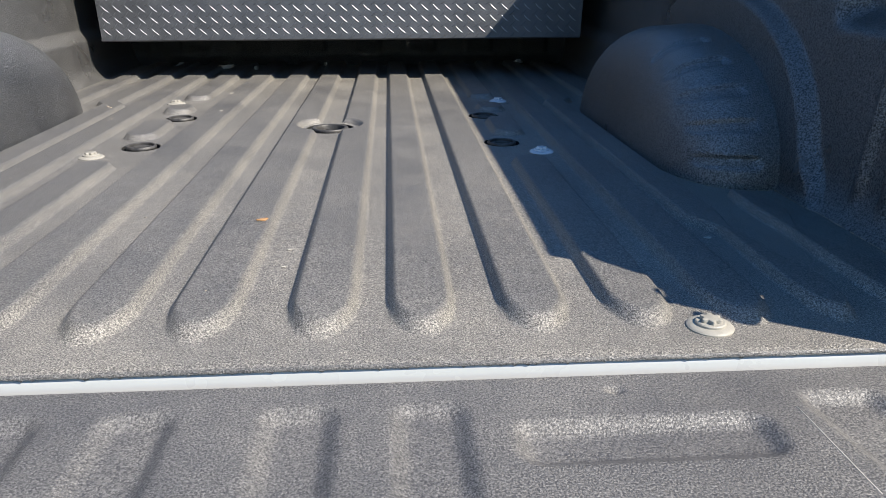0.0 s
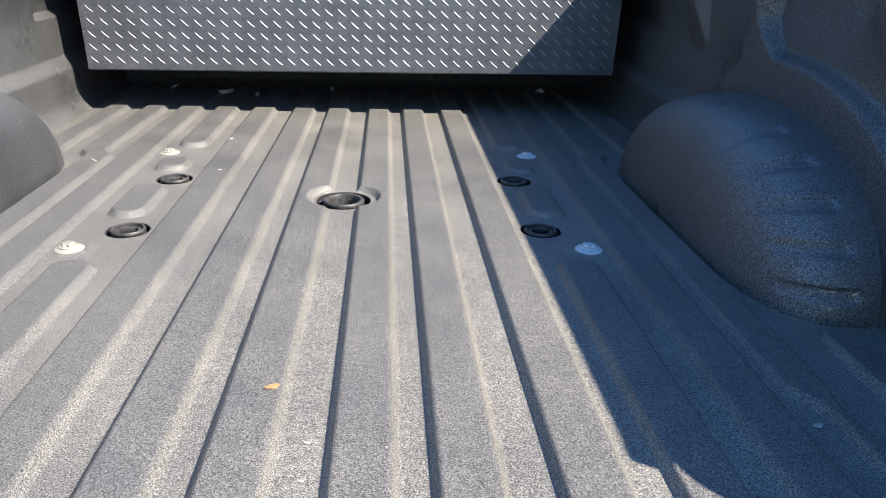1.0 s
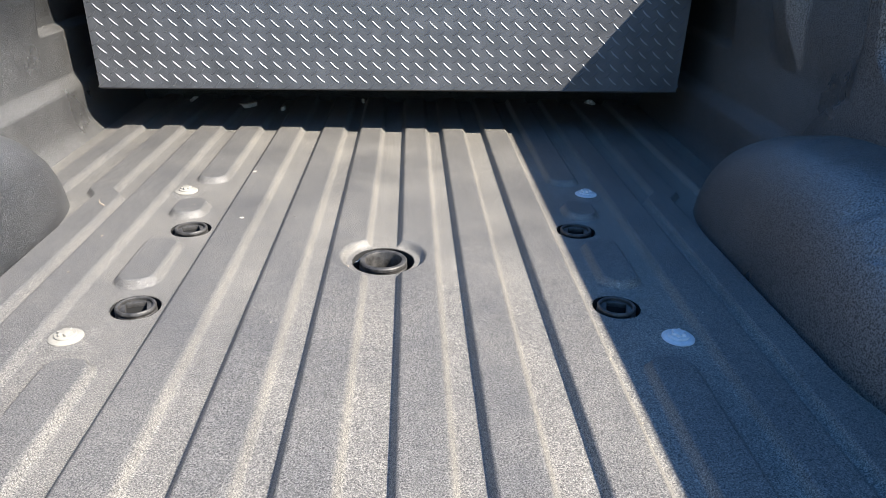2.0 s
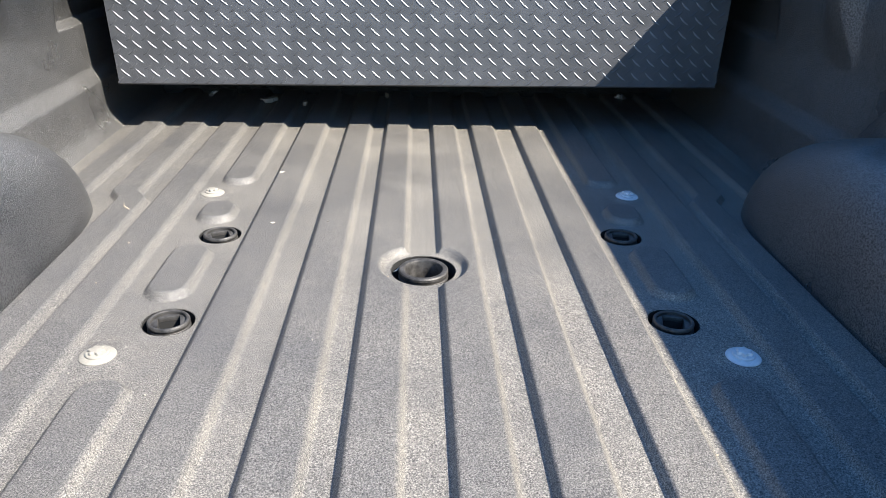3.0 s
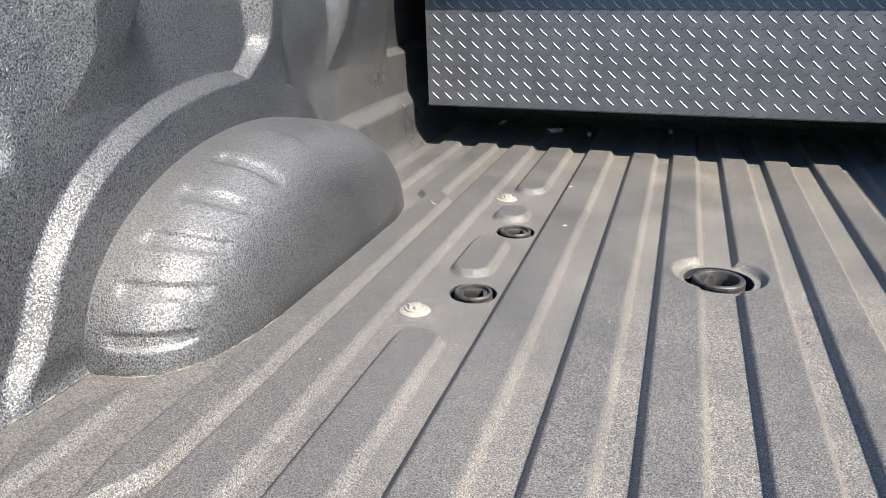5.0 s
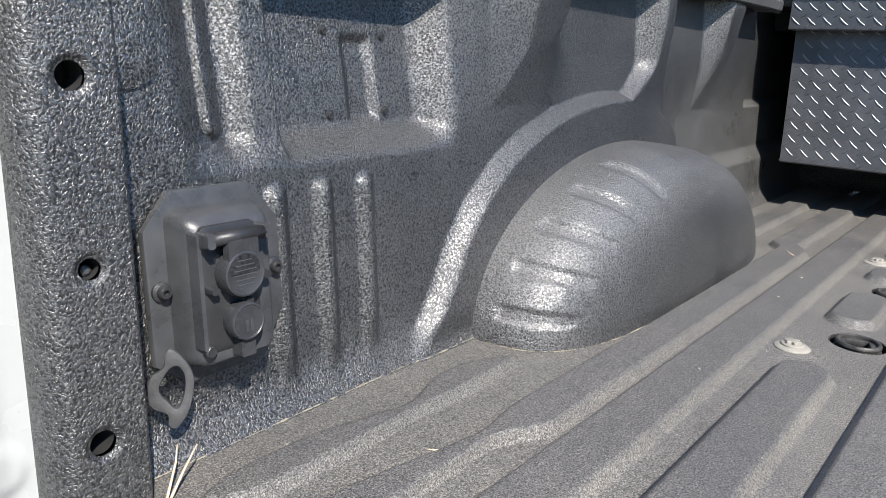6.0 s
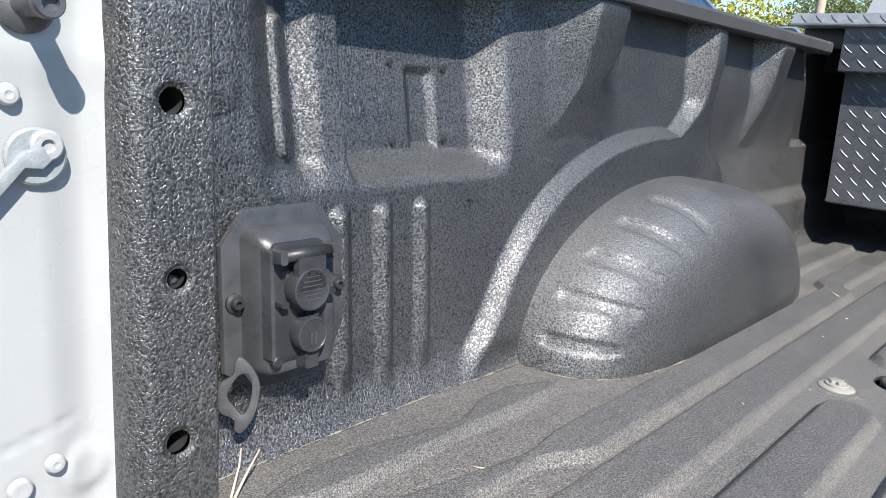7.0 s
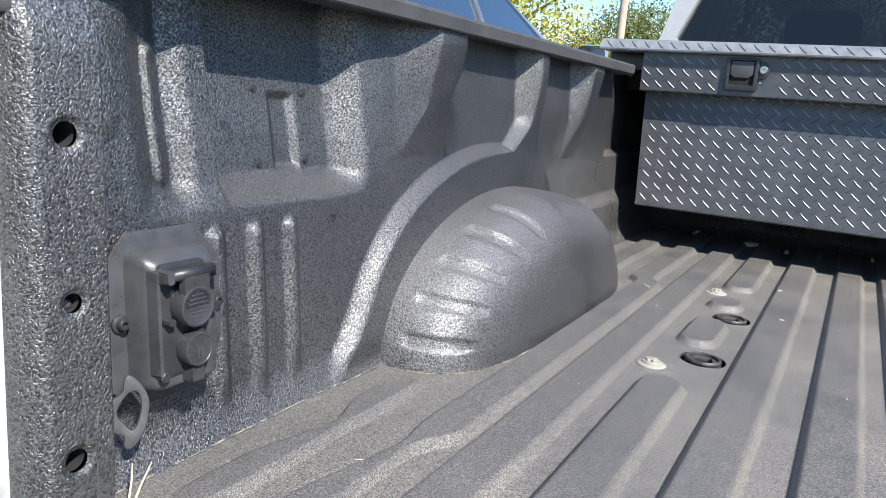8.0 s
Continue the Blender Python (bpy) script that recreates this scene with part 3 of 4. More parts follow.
M_WASHER = plain("grey_overspray", (0.25, 0.268, 0.275), 0.45, 0.0, 0.12, 100.0, 0.0004, 500.0)
M_PALE = plain("pale_overspray", (0.33, 0.335, 0.335), 0.45, 0.0, 0.08, 100.0, 0.0004, 500.0)
for s in (-1, 1):
    rear_post(s)


# ---- wheel housings ----
def wheel_housing(side):
    yc, a, h, depth, n = 1.075, 0.460, 0.248, 0.195, 3.9
    t = np.linspace(-0.02, math.pi + 0.02, 230)
    s = np.linspace(0.0, 1.0, 90)
    T, S = np.meshgrid(t, s)
    ang = S * math.pi / 2
    xi = np.sin(ang) ** (2 / n)
    rho = np.maximum(np.cos(ang), 0) ** (2 / n)
    rho = np.maximum(rho, 1e-4)
    y = yc - a * rho * np.cos(T)
    z = h * rho * np.sin(T)
    x = 0.835 - depth * xi * (1 - 0.10 * np.clip(z / h, 0, 1))
    # pressed slots across the rear slope
    dent = np.zeros_like(x)
    for tc, w in ((0.20, 0.046), (0.45, 0.046), (0.70, 0.046), (0.95, 0.042), (1.20, 0.038)):
        q = rbox(x, T, 0.674, 0.776, tc - w, tc + w, 0.02)
        dent += 1 - sm(-0.012, 0.002, q)
    # shallow pan on the crown
    dent += 0.8 * (1 - sm(-0.05, 0.02, rbox(x, T, 0.70, 0.80, 1.52, 1.85, 0.05)))
    k = 0.0062 * dent
    y = y + k * np.cos(T)
    z = z - k * np.sin(T)
    co = np.stack([side * x, y, z - 0.004], -1)
    ob = part("wheel_housing", grid_mesh("wheel_housing", co, flip=side < 0), M_WELL, walls[side], "domed wheel housing with pressed slots, black liner")
    # pale dirt collected in the joint with floor and wall
    rg = random.Random(7 + side)
    ring = []
    for k in range(150):
        s_ = k / 149
        if s_ < 0.35:
            an = s_ / 0.35 * math.pi / 2 * 0.97
            xi_, rh = math.sin(an) ** (2 / n), math.cos(an) ** (2 / n)
            px, py = 0.835 - depth * xi_ - 0.001, yc - a * rh - 0.001
        else:
            px, py = 0.835 - depth - 0.001, yc - a * 0.36 + (s_ - 0.35) / 0.65 * a * 0.72
        ring.append((px, py))
    b = bmesh.new()
    for (px, py), (qx, qy) in zip(ring, ring[1:]):
        if rg.random() < 0.22:
            continue
        w = 0.0004 + 0.0010 * rg.random() ** 3
        fz = float(floor_height(np.array(px), np.array(py)))
        join(b, tube([(side * px, py, fz + 0.0003), (side * qx, qy, fz + 0.0003)], w, 5))
    part("dirt", b, M_SEAM, ob, "pale sand and dust gathered along the joint")
    b = bmesh.new()
    for k in range(90):
        y0 = 0.10 + 0.53 * k / 90
        if rg.random() < 0.35:
            continue
        d0 = float(wall_depth(np.array(y0), np.array(0.002))) - 0.001
        join(b, tube([(side * d0, y0, 0.001), (side * d0, y0 + 0.007, 0.001)], 0.0004 + 0.0012 * rg.random() ** 5, 5))
    part("dirt", b, M_SEAM, walls[side], "pale sand and dust gathered along the joint")


M_WELL = liner("housing_liner", (0.014, 0.0145, 0.016), (0.25, 0.240, 0.222), (0.04, 0.19), 410.0, 0.00060, 0.32, False, 0.20, 0.66, 2.2, 0.7, 0.14)
for s in (-1, 1):
    wheel_housing(s)

# ---- bulkhead behind the toolbox ----
bx = np.linspace(-0.985, 0.985, 220)
bz = np.linspace(-0.01, 0.53, 30)
BX, BZ = np.meshgrid(bx, bz)
BY = BED_FRONT - 0.012 * (0.5 + 0.5 * np.sign(np.sin(BX * 28))) * sm(0.04, 0.08, BZ) - 0.03 * np.clip(1 - BZ / 0.05, 0, 1) ** 2
M_FRONT = liner("bulkhead_liner", (0.008, 0.0085, 0.009), (0.20, 0.19, 0.17), (0.0, 0.04), 430.0, 0.0005, 0.4, ior=1.5)
wf = part("wall_front", grid_mesh("wall_front", np.stack([BX, BY, BZ], -1)), M_FRONT)
part("bulkhead_cap", box(-0.98, 0.98, 2.525, 2.69, 0.50, 0.638, 0.006), M_BLACK, wf, "dark cap on the front bulkhead")
tagged(wf, "black liner front bulkhead of the truck bed", "bulkhead", kind="structure")

# ---- lowered tailgate ----
GATE_Z = -0.013
gx = np.linspace(-0.775, 0.775, 400)
gy = np.concatenate([np.linspace(-0.56, -0.13, 70), np.linspace(-0.127, LIP - 0.009, 90)])
GX, GY = np.meshgrid(gx, gy)
GZ = np.full_like(GX, GATE_Z)
slots = [(c - 0.0345, c + 0.0385, -0.50, 0.015) for c in (0.170, 0.057, -0.082, -0.195, -0.308, -0.42)]
slots += [(0.238, 0.470, -0.086, -0.018), (0.238, 0.470, -0.50, -0.20), (-0.74, -0.49, -0.086, -0.018), (-0.74, -0.49, -0.50, -0.20)]
for x0, x1, y0, y1 in slots:
    GZ = GZ - 0.0095 * (1 - sm(-0.020, 0.002, rbox(GX, GY, x0, x1, y0, y1, 0.024)))
sl = rbox(GX - 0.12 * (0.03 - GY), GY, 0.503, 0.588, -0.30, 0.012, 0.02)
GZ = GZ - 0.0095 * (1 - sm(-0.020, 0.002, sl))
GZ = GZ - 0.006 * (1 - sm(0.0, 0.009, np.hypot((GX - 0.345) * 0.8, GY - 0.022)))
GZ = GZ - 0.006 * sm(LIP - 0.018, LIP - 0.009, GY) ** 2
gate = empty("tailgate", pose(0, LIP, GATE_Z))
me = grid_mesh("liner_panel", np.stack([GX, GY - LIP, GZ - GATE_Z], -1))
part("liner_panel", me, M_GATE, gate, "black pebbled liner with pressed slots")
shell = box(-0.785, 0.785, -0.60, LIP - 0.02, GATE_Z - 0.075, GATE_Z - 0.016, 0.012)
shell.transform(Matrix.Translation((0, -LIP, -GATE_Z)))
part("shell", shell, M_WHITE, gate, "white painted outer skin")
scr = tube([(0.499, -LIP - 0.016, 0.0), (0.500, -LIP - 0.030, 0.0), (0.5015, -LIP - 0.134, 0.0)], 0.0006, 5)
part("scratch", scr, M_PAPER, gate, "long pale scratch in the liner")
tagged(gate, "lowered tailgate with black textured liner and pressed slots", "tailgate")

# ---- socket rings in the floor ----
def tie_down_socket(x, y, turn):
    th = empty("tie_down_socket", pose(x, y, -0.0022, 0, 0, turn))
    ring = lathe([(0.0300, -0.06), (0.0300, -0.009), (0.0318, -0.007), (0.0318, -0.004), (0.0300, -0.002), (0.0300, 0.000), (0.0314, 0.002), (0.0312, 0.0050), (0.0296, 0.0070), (0.0275, 0.0072), (0.0258, 0.0060), (0.0252, -0.002)], 40)
    part("ring", ring, M_IRON, th, "dusty dark iron ring")
    rim = [(0.0262 * math.cos(2 * math.pi * i / 36), 0.0262 * math.sin(2 * math.pi * i / 36)) for i in range(36)]
    slot = [(-0.0165, -0.0175), (0.0150, -0.0185), (0.0170, 0.0165), (-0.0150, 0.0180)]
    part("insert", slab(rim, -0.006, 0.0020, 0.0012, [slot]), M_IRON, th, "black insert with an open square slot")
    well = bmesh.new()
    top, low = [well.verts.new((1.01 * px, 1.01 * py, -0.0055)) for px, py in slot], [well.verts.new((0.86 * px, 0.86 * py, -0.034)) for px, py in slot]
    for i in range(4):
        well.faces.new((top[i], low[i], low[(i + 1) % 4], top[(i + 1) % 4]))
    well.faces.new(low)
    # shade of the hollow painted by the near-black colour
    part("well", well, M_HOLE_SHADE, th, "square hollow below the slot, its shade put into the colour", smooth=False)
    # the cup's shade is in its colour too
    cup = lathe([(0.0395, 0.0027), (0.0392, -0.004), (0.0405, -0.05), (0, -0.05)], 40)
    part("cup", cup, M_HOLE_SHADE, th, "recess round the ring, its shade put into the colour")
    return tagged(th, "round dusty black iron hitch socket in the bed floor", "hitch socket", "hitch sockets in the floor")


for (x, y), tr in zip(SOCKETS, (20, 25, -12, -8)):
    tie_down_socket(x, y, tr)

th = empty("gooseneck_socket", pose(*GOOSE, 0))
ring = lathe([(0.0400, -0.06), (0.0400, -0.008), (0.0412, -0.006), (0.0412, -0.004), (0.0395, -0.002), (0.0395, 0.001), (0.0408, 0.003), (0.0406, 0.0075), (0.0390, 0.0095), (0.036, 0.0100), (0.0320, 0.009), (0.0305, 0.006), (0.0298, -0.012)], 48)
ring.transform(Matrix.Translation((0, 0, -0.0050)) @ Matrix.Diagonal((1.06, 1.06, 1, 1)))
part("ring", ring, M_IRON, th, "worn brown-black steel ring")
part("cup", lathe([(0.0568, 0.0012), (0.0564, -0.006), (0.058, -0.055), (0, -0.055)], 48), M_HOLE_SHADE, th, "recess round the ring, its shade put into the colour")
part("bore", lathe([(0.0317, -0.014), (0.030, -0.05), (0, -0.05)], 40), M_IRON, th, "dark bore")
part("clip", tube([(-0.052, 0.004, -0.004), (-0.047, 0.006, -0.003), (-0.041, 0.010, 0.002)], 0.0012, 6), M_STEEL, th, "bright wire clip")
tagged(th, "round gooseneck hitch socket with worn steel ring", "hitch socket")


def star_bolt(x, y, mat, size=1.0, turn=0):
    th = empty("bolt", pose(x, y, float(floor_height(np.array(x), np.array(y))), 0, 0, turn))
    k = size
    part("washer", lathe([(0.0245 * k, -0.002), (0.0245 * k, 0.0012), (0.0225 * k, 0.003), (0.0182 * k, 0.0036), (0.0170 * k, 0.0040), (0.0, 0.0040)], 36), mat, th)
    part("collar", lathe([(0.0160 * k, 0.0030), (0.0158 * k, 0.0060), (0.0145 * k, 0.0070), (0.0, 0.0072)], 32), mat, th)
    out = []
    for i in range(72):
        a = 2 * math.pi * i / 72
        rr = (0.0098 + 0.0021 * math.cos(6 * a)) * k
        out.append((rr * math.cos(a), rr * math.sin(a)))
    part("head", slab(out, 0.0065, 0.0112, 0.0012), mat, th, "raised six-lobed drive head")
    return tagged(th, "round star-drive bolt with pale coating in the floor", "bolt", "bed floor bolts")


# paler, bluer bolt copy for those in shade; their skylit brightness is in the colour
M_BOLT_SHADE = plain("shaded_bolt", (0.56, 0.57, 0.58), 0.4, 0.0, 0.1, 120.0, 0.0004, 500.0)
for k, (x, y) in enumerate(BOLTS):
    star_bolt(x, y, M_CREAM if x < 0 else M_BOLT_SHADE, 1.0, 13 * k)
star_bolt(0.474, 0.117, M_CREAM, 1.0, 20)
for x in (-0.664, 0.659):
    star_bolt(x, 2.435, M_BOLT_SHADE, 0.8, 5)


# ---- toolbox across the bed ----
def tread(bm, x0, x1, z0, z1, place, diag, px=0.0386, pz=0.0360, ox=0.0, oz=0.0):
    """Raised lens-shaped lugs that slant one way (diag 0: falling, 1: rising); place(x, z, h) gives the point."""
    sections = ((-1.0, 0.0, 0.0), (-0.72, 0.62, 0.6), (-0.3, 1.0, 1.0), (0.0, 0.86, 0.9), (0.3, 1.0, 1.0), (0.72, 0.62, 0.6), (1.0, 0.0, 0.0))
    L, W, H = (0.0168, 0.0024, 0.0018) if diag == 0 else (0.0150, 0.0024, 0.0014)
    a = radians(-41 if diag == 0 else 40)
    ca, sa = math.cos(a), math.sin(a)

    def at(cx, cz, u, v, h):
        v = v - 0.0022 * (1 - (u / L) ** 2)
        x, z = cx + u * ca - v * sa, cz + u * sa + v * ca
        return bm.verts.new(place(min(max(x, x0), x1), min(max(z, z0), z1), h))

    for i in range(int((x0 - ox) / px) - 1, int((x1 - ox) / px) + 2):
        for j in range(int((z0 - oz) / pz) - 1, int((z1 - oz) / pz) + 2):
            cx, cz = (i + 0.58 * diag) * px + ox, (j + 0.5 * diag) * pz + oz
            if not (x0 + 0.004 < cx < x1 - 0.004 and z0 - 0.004 < cz < z1 + 0.002):
                continue
            rows = []
            for su, sw, sh in sections:
                if sw == 0:
                    rows.append([at(cx, cz, su * L, 0, 0)])
                else:
                    rows.append([at(cx, cz, su * L, w * W * sw, H * sh * (1 - w * w)) for w in (1, 0.55, 0, -0.55, -1)])
            for p, q in zip(rows, rows[1:]):
                for m in range(4):
                    f = (p[m % len(p)], p[(m + 1) % len(p)], q[(m + 1) % len(q)], q[m % len(q)])
                    bm.faces.new(list(dict.fromkeys(f))[::-1])


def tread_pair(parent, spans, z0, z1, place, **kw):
    """Both sets of lugs on one plate: the falling ones paler to paint their sun glint, the rising ones in plate colour.
    """
    for diag, mat, label in ((0, M_LUG_GLINT, "raised falling lugs, sun glint put into a brighter colour"), (1, M_BOX, "raised rising lugs in the plain plate colour")):
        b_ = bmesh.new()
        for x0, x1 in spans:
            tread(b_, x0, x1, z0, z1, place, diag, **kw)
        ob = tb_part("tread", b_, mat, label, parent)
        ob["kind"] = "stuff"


def prism(profile, x0, x1, taper=0.0):
    """A bar along x with a profile in y and z."""
    b = bmesh.new()
    l = [b.verts.new((x0 - taper * (z - 0.13), y, z)) for y, z in profile]
    r = [b.verts.new((x1 + taper * (z - 0.13), y, z)) for y, z in profile]
    n = len(profile)
    for k in range(n):
        b.faces.new((l[k], l[(k + 1) % n], r[(k + 1) % n], r[k]))
    b.faces.new(l[::-1])
    b.faces.new(r)
    bmesh.ops.recalc_face_normals(b, faces=b.faces)
    return b


TB = empty("toolbox", pose(0, 2.012, 0.13))
TI = TB.matrix_world.inverted()


def tb_part(name, bm, mat, label="", parent=None, angle=35):
    bm.transform(TI)
    return part(name, bm, mat, parent or TB, label, angle=angle)


TAP, LEAN = 0.055, 0.085


def body_y(z):
    return 2.012 + LEAN * (z - 0.13)


body = prism([(2.012, 0.134), (2.016, 0.130), (2.46, 0.130), (2.46, 0.60), (2.07, 0.60), (body_y(0.598), 0.598)], -0.796, 0.796, TAP)
body_ob = tb_part("body", body, M_BOX, "black powder-coated diamond tread plate")
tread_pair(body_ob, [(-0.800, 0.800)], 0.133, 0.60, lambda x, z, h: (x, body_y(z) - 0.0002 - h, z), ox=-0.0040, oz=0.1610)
# front band with the latch
band = prism([(1.990, 0.486), (1.993, 0.483), (2.060, 0.483), (2.060, 0.602), (1.990, 0.602)], -0.822, 0.822)
band_ob = tb_part("front_band", band, M_BOX, "raised tread plate band below the lid")
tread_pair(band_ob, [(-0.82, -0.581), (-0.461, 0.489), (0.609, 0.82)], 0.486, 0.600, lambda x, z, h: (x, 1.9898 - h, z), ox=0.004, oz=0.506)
# lid with its rolled front edge, reaching over both rails
lid = prism([(1.972, 0.597), (1.967, 0.600), (1.966, 0.604), (1.968, 0.609), (1.976, 0.620), (1.986, 0.629), (1.998, 0.6335), (2.51, 0.640), (2.51, 0.600), (1.99, 0.600)], -0.955, 0.955)
lid_ob = tb_part("lid", lid, M_LID_LIT, "tread plate lid with rolled front edge, sunlight put into its pale grey")
b = bmesh.new()
tread(b, -0.95, 0.95, 0.6065, 0.6285, lambda x, z, h: (x, 1.9668 + 0.84 * (z - 0.6075) - h, z + 0.6 * h), 0, pz=0.08, oz=0.6175)
o = tb_part("tread", b, M_BOX, "raised slanting lugs on the lid edge", lid_ob)
o["kind"] = "stuff"
for s in (-1, 1):
    wing = box(min(s * 0.826, s * 0.95), max(s * 0.826, s * 0.95), 2.07, 2.46, 0.547, 0.599, 0.003)
    tb_part("side_wing", wing, M_BLACK)


def paddle_latch(x):
    z = 0.545
    outer = [(-0.045, -0.042), (-0.040, -0.047), (0.040, -0.047), (0.045, -0.042), (0.045, 0.040), (0.040, 0.045), (-0.040, 0.045), (-0.045, 0.040)]
    inner = [(-0.033, -0.030), (0.033, -0.030), (0.033, 0.038), (-0.033, 0.038)]
    f = slab(outer, 0.0, 0.009, 0.003, [inner])
    R = Matrix.Translation((x, 1.9885, z)) @ Matrix.Rotation(math.pi / 2, 4, "X")
    f.transform(R)
    lt = tb_part("latch", f, M_BLACK, "black paddle latch in a recessed tray")
    tray = slab(inner, -0.004, 0.0006, 0.0)
    tray.transform(R)
    tb_part("tray", tray, M_HOLE_SHADE, "", lt)
    pad = slab([(-0.031, 0.000), (-0.020, -0.010), (0.020, -0.010), (0.031, 0.000), (0.031, 0.036), (-0.031, 0.036)], 0.001, 0.006, 0.002)
    pad.transform(R)
    tb_part("paddle", pad, M_RAIL, "dark grey pull paddle", lt)
    ear = slab([(0.052 + 0.021 * math.cos(a), 0.012 + 0.024 * math.sin(a)) for a in [2 * math.pi * k / 24 for k in range(24)]], 0, 0.005, 0.002)
    ear.transform(R)
    tb_part("key_plate", ear, M_BLACK, "", lt)
    key = lathe([(0, 0.009), (0.003, 0.009), (0.0035, 0.011), (0.0095, 0.011), (0.011, 0.009), (0.011, 0.004)], 24)
    key.transform(R @ Matrix.Translation((0.057, 0.014, 0)))
    tb_part("key_lock", key, M_STEEL, "bright round key lock", lt)
    sc = lathe([(0, 0.007), (0.003, 0.007), (0.004, 0.004)], 12)
    sc.transform(R @ Matrix.Translation((0.052, -0.022, 0)))
    tb_part("screw", sc, M_STEEL, "", lt)


paddle_latch(-0.535)
paddle_latch(0.535)
# the box sits a touch higher on one side
TB.matrix_world = pose(0, 2.012, 0.1345, 0, -0.34, 0)
tagged(TB, "black diamond tread plate crossover toolbox across the bed", "toolbox")


# ---- power outlet on the side wall ----
PO = empty("power_outlet", pose(-0.822, 0.225, 0.165))
# local axes: x along the bed, y up, z into the bed
PR = Matrix(((0, 0, 1, -0.8245), (1, 0, 0, 0.225), (0, 1, 0, 0.165), (0, 0, 0, 1)))
PR = PR @ Matrix.Rotation(radians(-4), 4, "X")
PI_ = PO.matrix_world.inverted()


SHIFT = {"plate": (-0.006, 0.0, 0.0), "housing": (-0.011, 0.012, 0.0), "bolt": (-0.006, 0.0, 0.0)}


def po(name, bm, mat, label="", parent=None, angle=35):
    bm.transform(Matrix.Translation(SHIFT.get(name, (-0.021, 0.022, -0.004))))
    bm.transform(PI_ @ PR)
    return part(name, bm, mat, parent or PO, label, angle=angle)


oct_ = [(-0.072, 0.060), (-0.044, 0.094), (0.042, 0.094), (0.074, 0.056), (0.076, -0.040), (0.048, -0.090), (-0.04, -0.092), (-0.072, -0.066)]
po("plate", slab(oct_, 0.0, 0.007, 0.003), M_OUTLET, "eight-sided black plastic mounting plate")


def loft(sections, seg_r=4):
    """A rounded-rectangle loft: sections of (x0, x1, y0, y1, z, r)."""
    b = bmesh.new()
    prev = None
    for x0, x1, y0, y1, z, r in sections:
        row = []
        for cx, cy, a0 in ((x1 - r, y1 - r, 0), (x0 + r, y1 - r, 90), (x0 + r, y0 + r, 180), (x1 - r, y0 + r, 270)):
            for k in range(seg_r + 1):
                a = radians(a0 + 90 * k / seg_r)
                row.append(b.verts.new((cx + r * math.cos(a), cy + r * math.sin(a), z)))
        if prev:
            n = len(row)
            for k in range(n):
                b.faces.new((prev[k], prev[(k + 1) % n], row[(k + 1) % n], row[k]))
        prev = row
    b.faces.new(prev)
    bmesh.ops.recalc_face_normals(b, faces=b.faces)
    return b


hood = loft([(-0.047, 0.052, -0.084, 0.066, 0.006, 0.012), (-0.045, 0.050, -0.083, 0.064, 0.018, 0.012), (-0.043, 0.048, -0.082, 0.061, 0.027, 0.012), (-0.037, 0.044, -0.080, 0.054, 0.036, 0.011), (-0.030, 0.040, -0.077, 0.047, 0.040, 0.009)])
hood_ob = po("housing", hood, M_OUTLET, "black plastic outlet housing", angle=50)
face = loft([(-0.024, 0.038, -0.078, 0.042, 0.038, 0.007), (-0.023, 0.037, -0.077, 0.041, 0.045, 0.007), (-0.020, 0.034, -0.074, 0.038, 0.0465, 0.006)])
po("face_frame", face, M_BLACK, "raised black frame round the sockets", hood_ob, 50)
rail_ = loft([(-0.030, -0.024, -0.074, 0.038, 0.036, 0.003), (-0.029, -0.025, -0.072, 0.036, 0.050, 0.002)])
po("side_rib", rail_, M_OUTLET, "", hood_ob)
hinge = tube([(-0.020, 0.031, 0.058), (0.036, 0.031, 0.058)], 0.0062, 14)
po("hinge", hinge, M_BLACK, "hinge barrel of the cover", hood_ob)
for hx in (-0.0225, 0.0385):
    po("hinge_ear", loft([(hx - 0.004, hx + 0.004, 0.022, 0.038, 0.044, 0.002), (hx - 0.004, hx + 0.004, 0.024, 0.038, 0.064, 0.003)]), M_OUTLET, "", hood_ob)
cap = lathe([(0.0245, 0.046), (0.0255, 0.050), (0.0255, 0.060), (0.024, 0.0635), (0.022, 0.0642), (0.0205, 0.0635), (0, 0.0635)], 44)
cap.transform(Matrix.Translation((0.010, -0.004, 0)) @ Matrix.Diagonal((0.88, 0.88, 1, 1)))
arm = loft([(-0.007, 0.027, -0.004, 0.030, 0.056, 0.003), (-0.006, 0.026, -0.004, 0.029, 0.0635, 0.003)])
join(cap, arm)
po("round_cover", cap, M_COVER, "large round flip cover over the trailer socket", hood_ob)
for k in range(6):
    w = 0.013 - 0.002 * abs(k - 2.5)
    po("emboss", box(0.010 - w, 0.010 + w, 0.008 - 0.0045 * k, 0.0092 - 0.0045 * k, 0.0634, 0.0638, 0.0002, 1), M_OUTLET, "", hood_ob)
for a in (205, 285, 345):
    c, s_ = math.cos(radians(a)), math.sin(radians(a))
    nub = loft([(-0.005, 0.005, -0.004, 0.004, 0.046, 0.002), (-0.004, 0.004, -0.003, 0.003, 0.057, 0.002)])
    nub.transform(Matrix.Translation((0.010 + 0.030 * c, -0.004 + 0.030 * s_, 0)))
    po("clip_lug", nub, M_BLACK, "", hood_ob)
cap2 = lathe([(0.0195, 0.046), (0.0205, 0.050), (0.0205, 0.060), (0.0195, 0.0625), (0.0178, 0.063), (0.0168, 0.0623), (0, 0.0623)], 40)
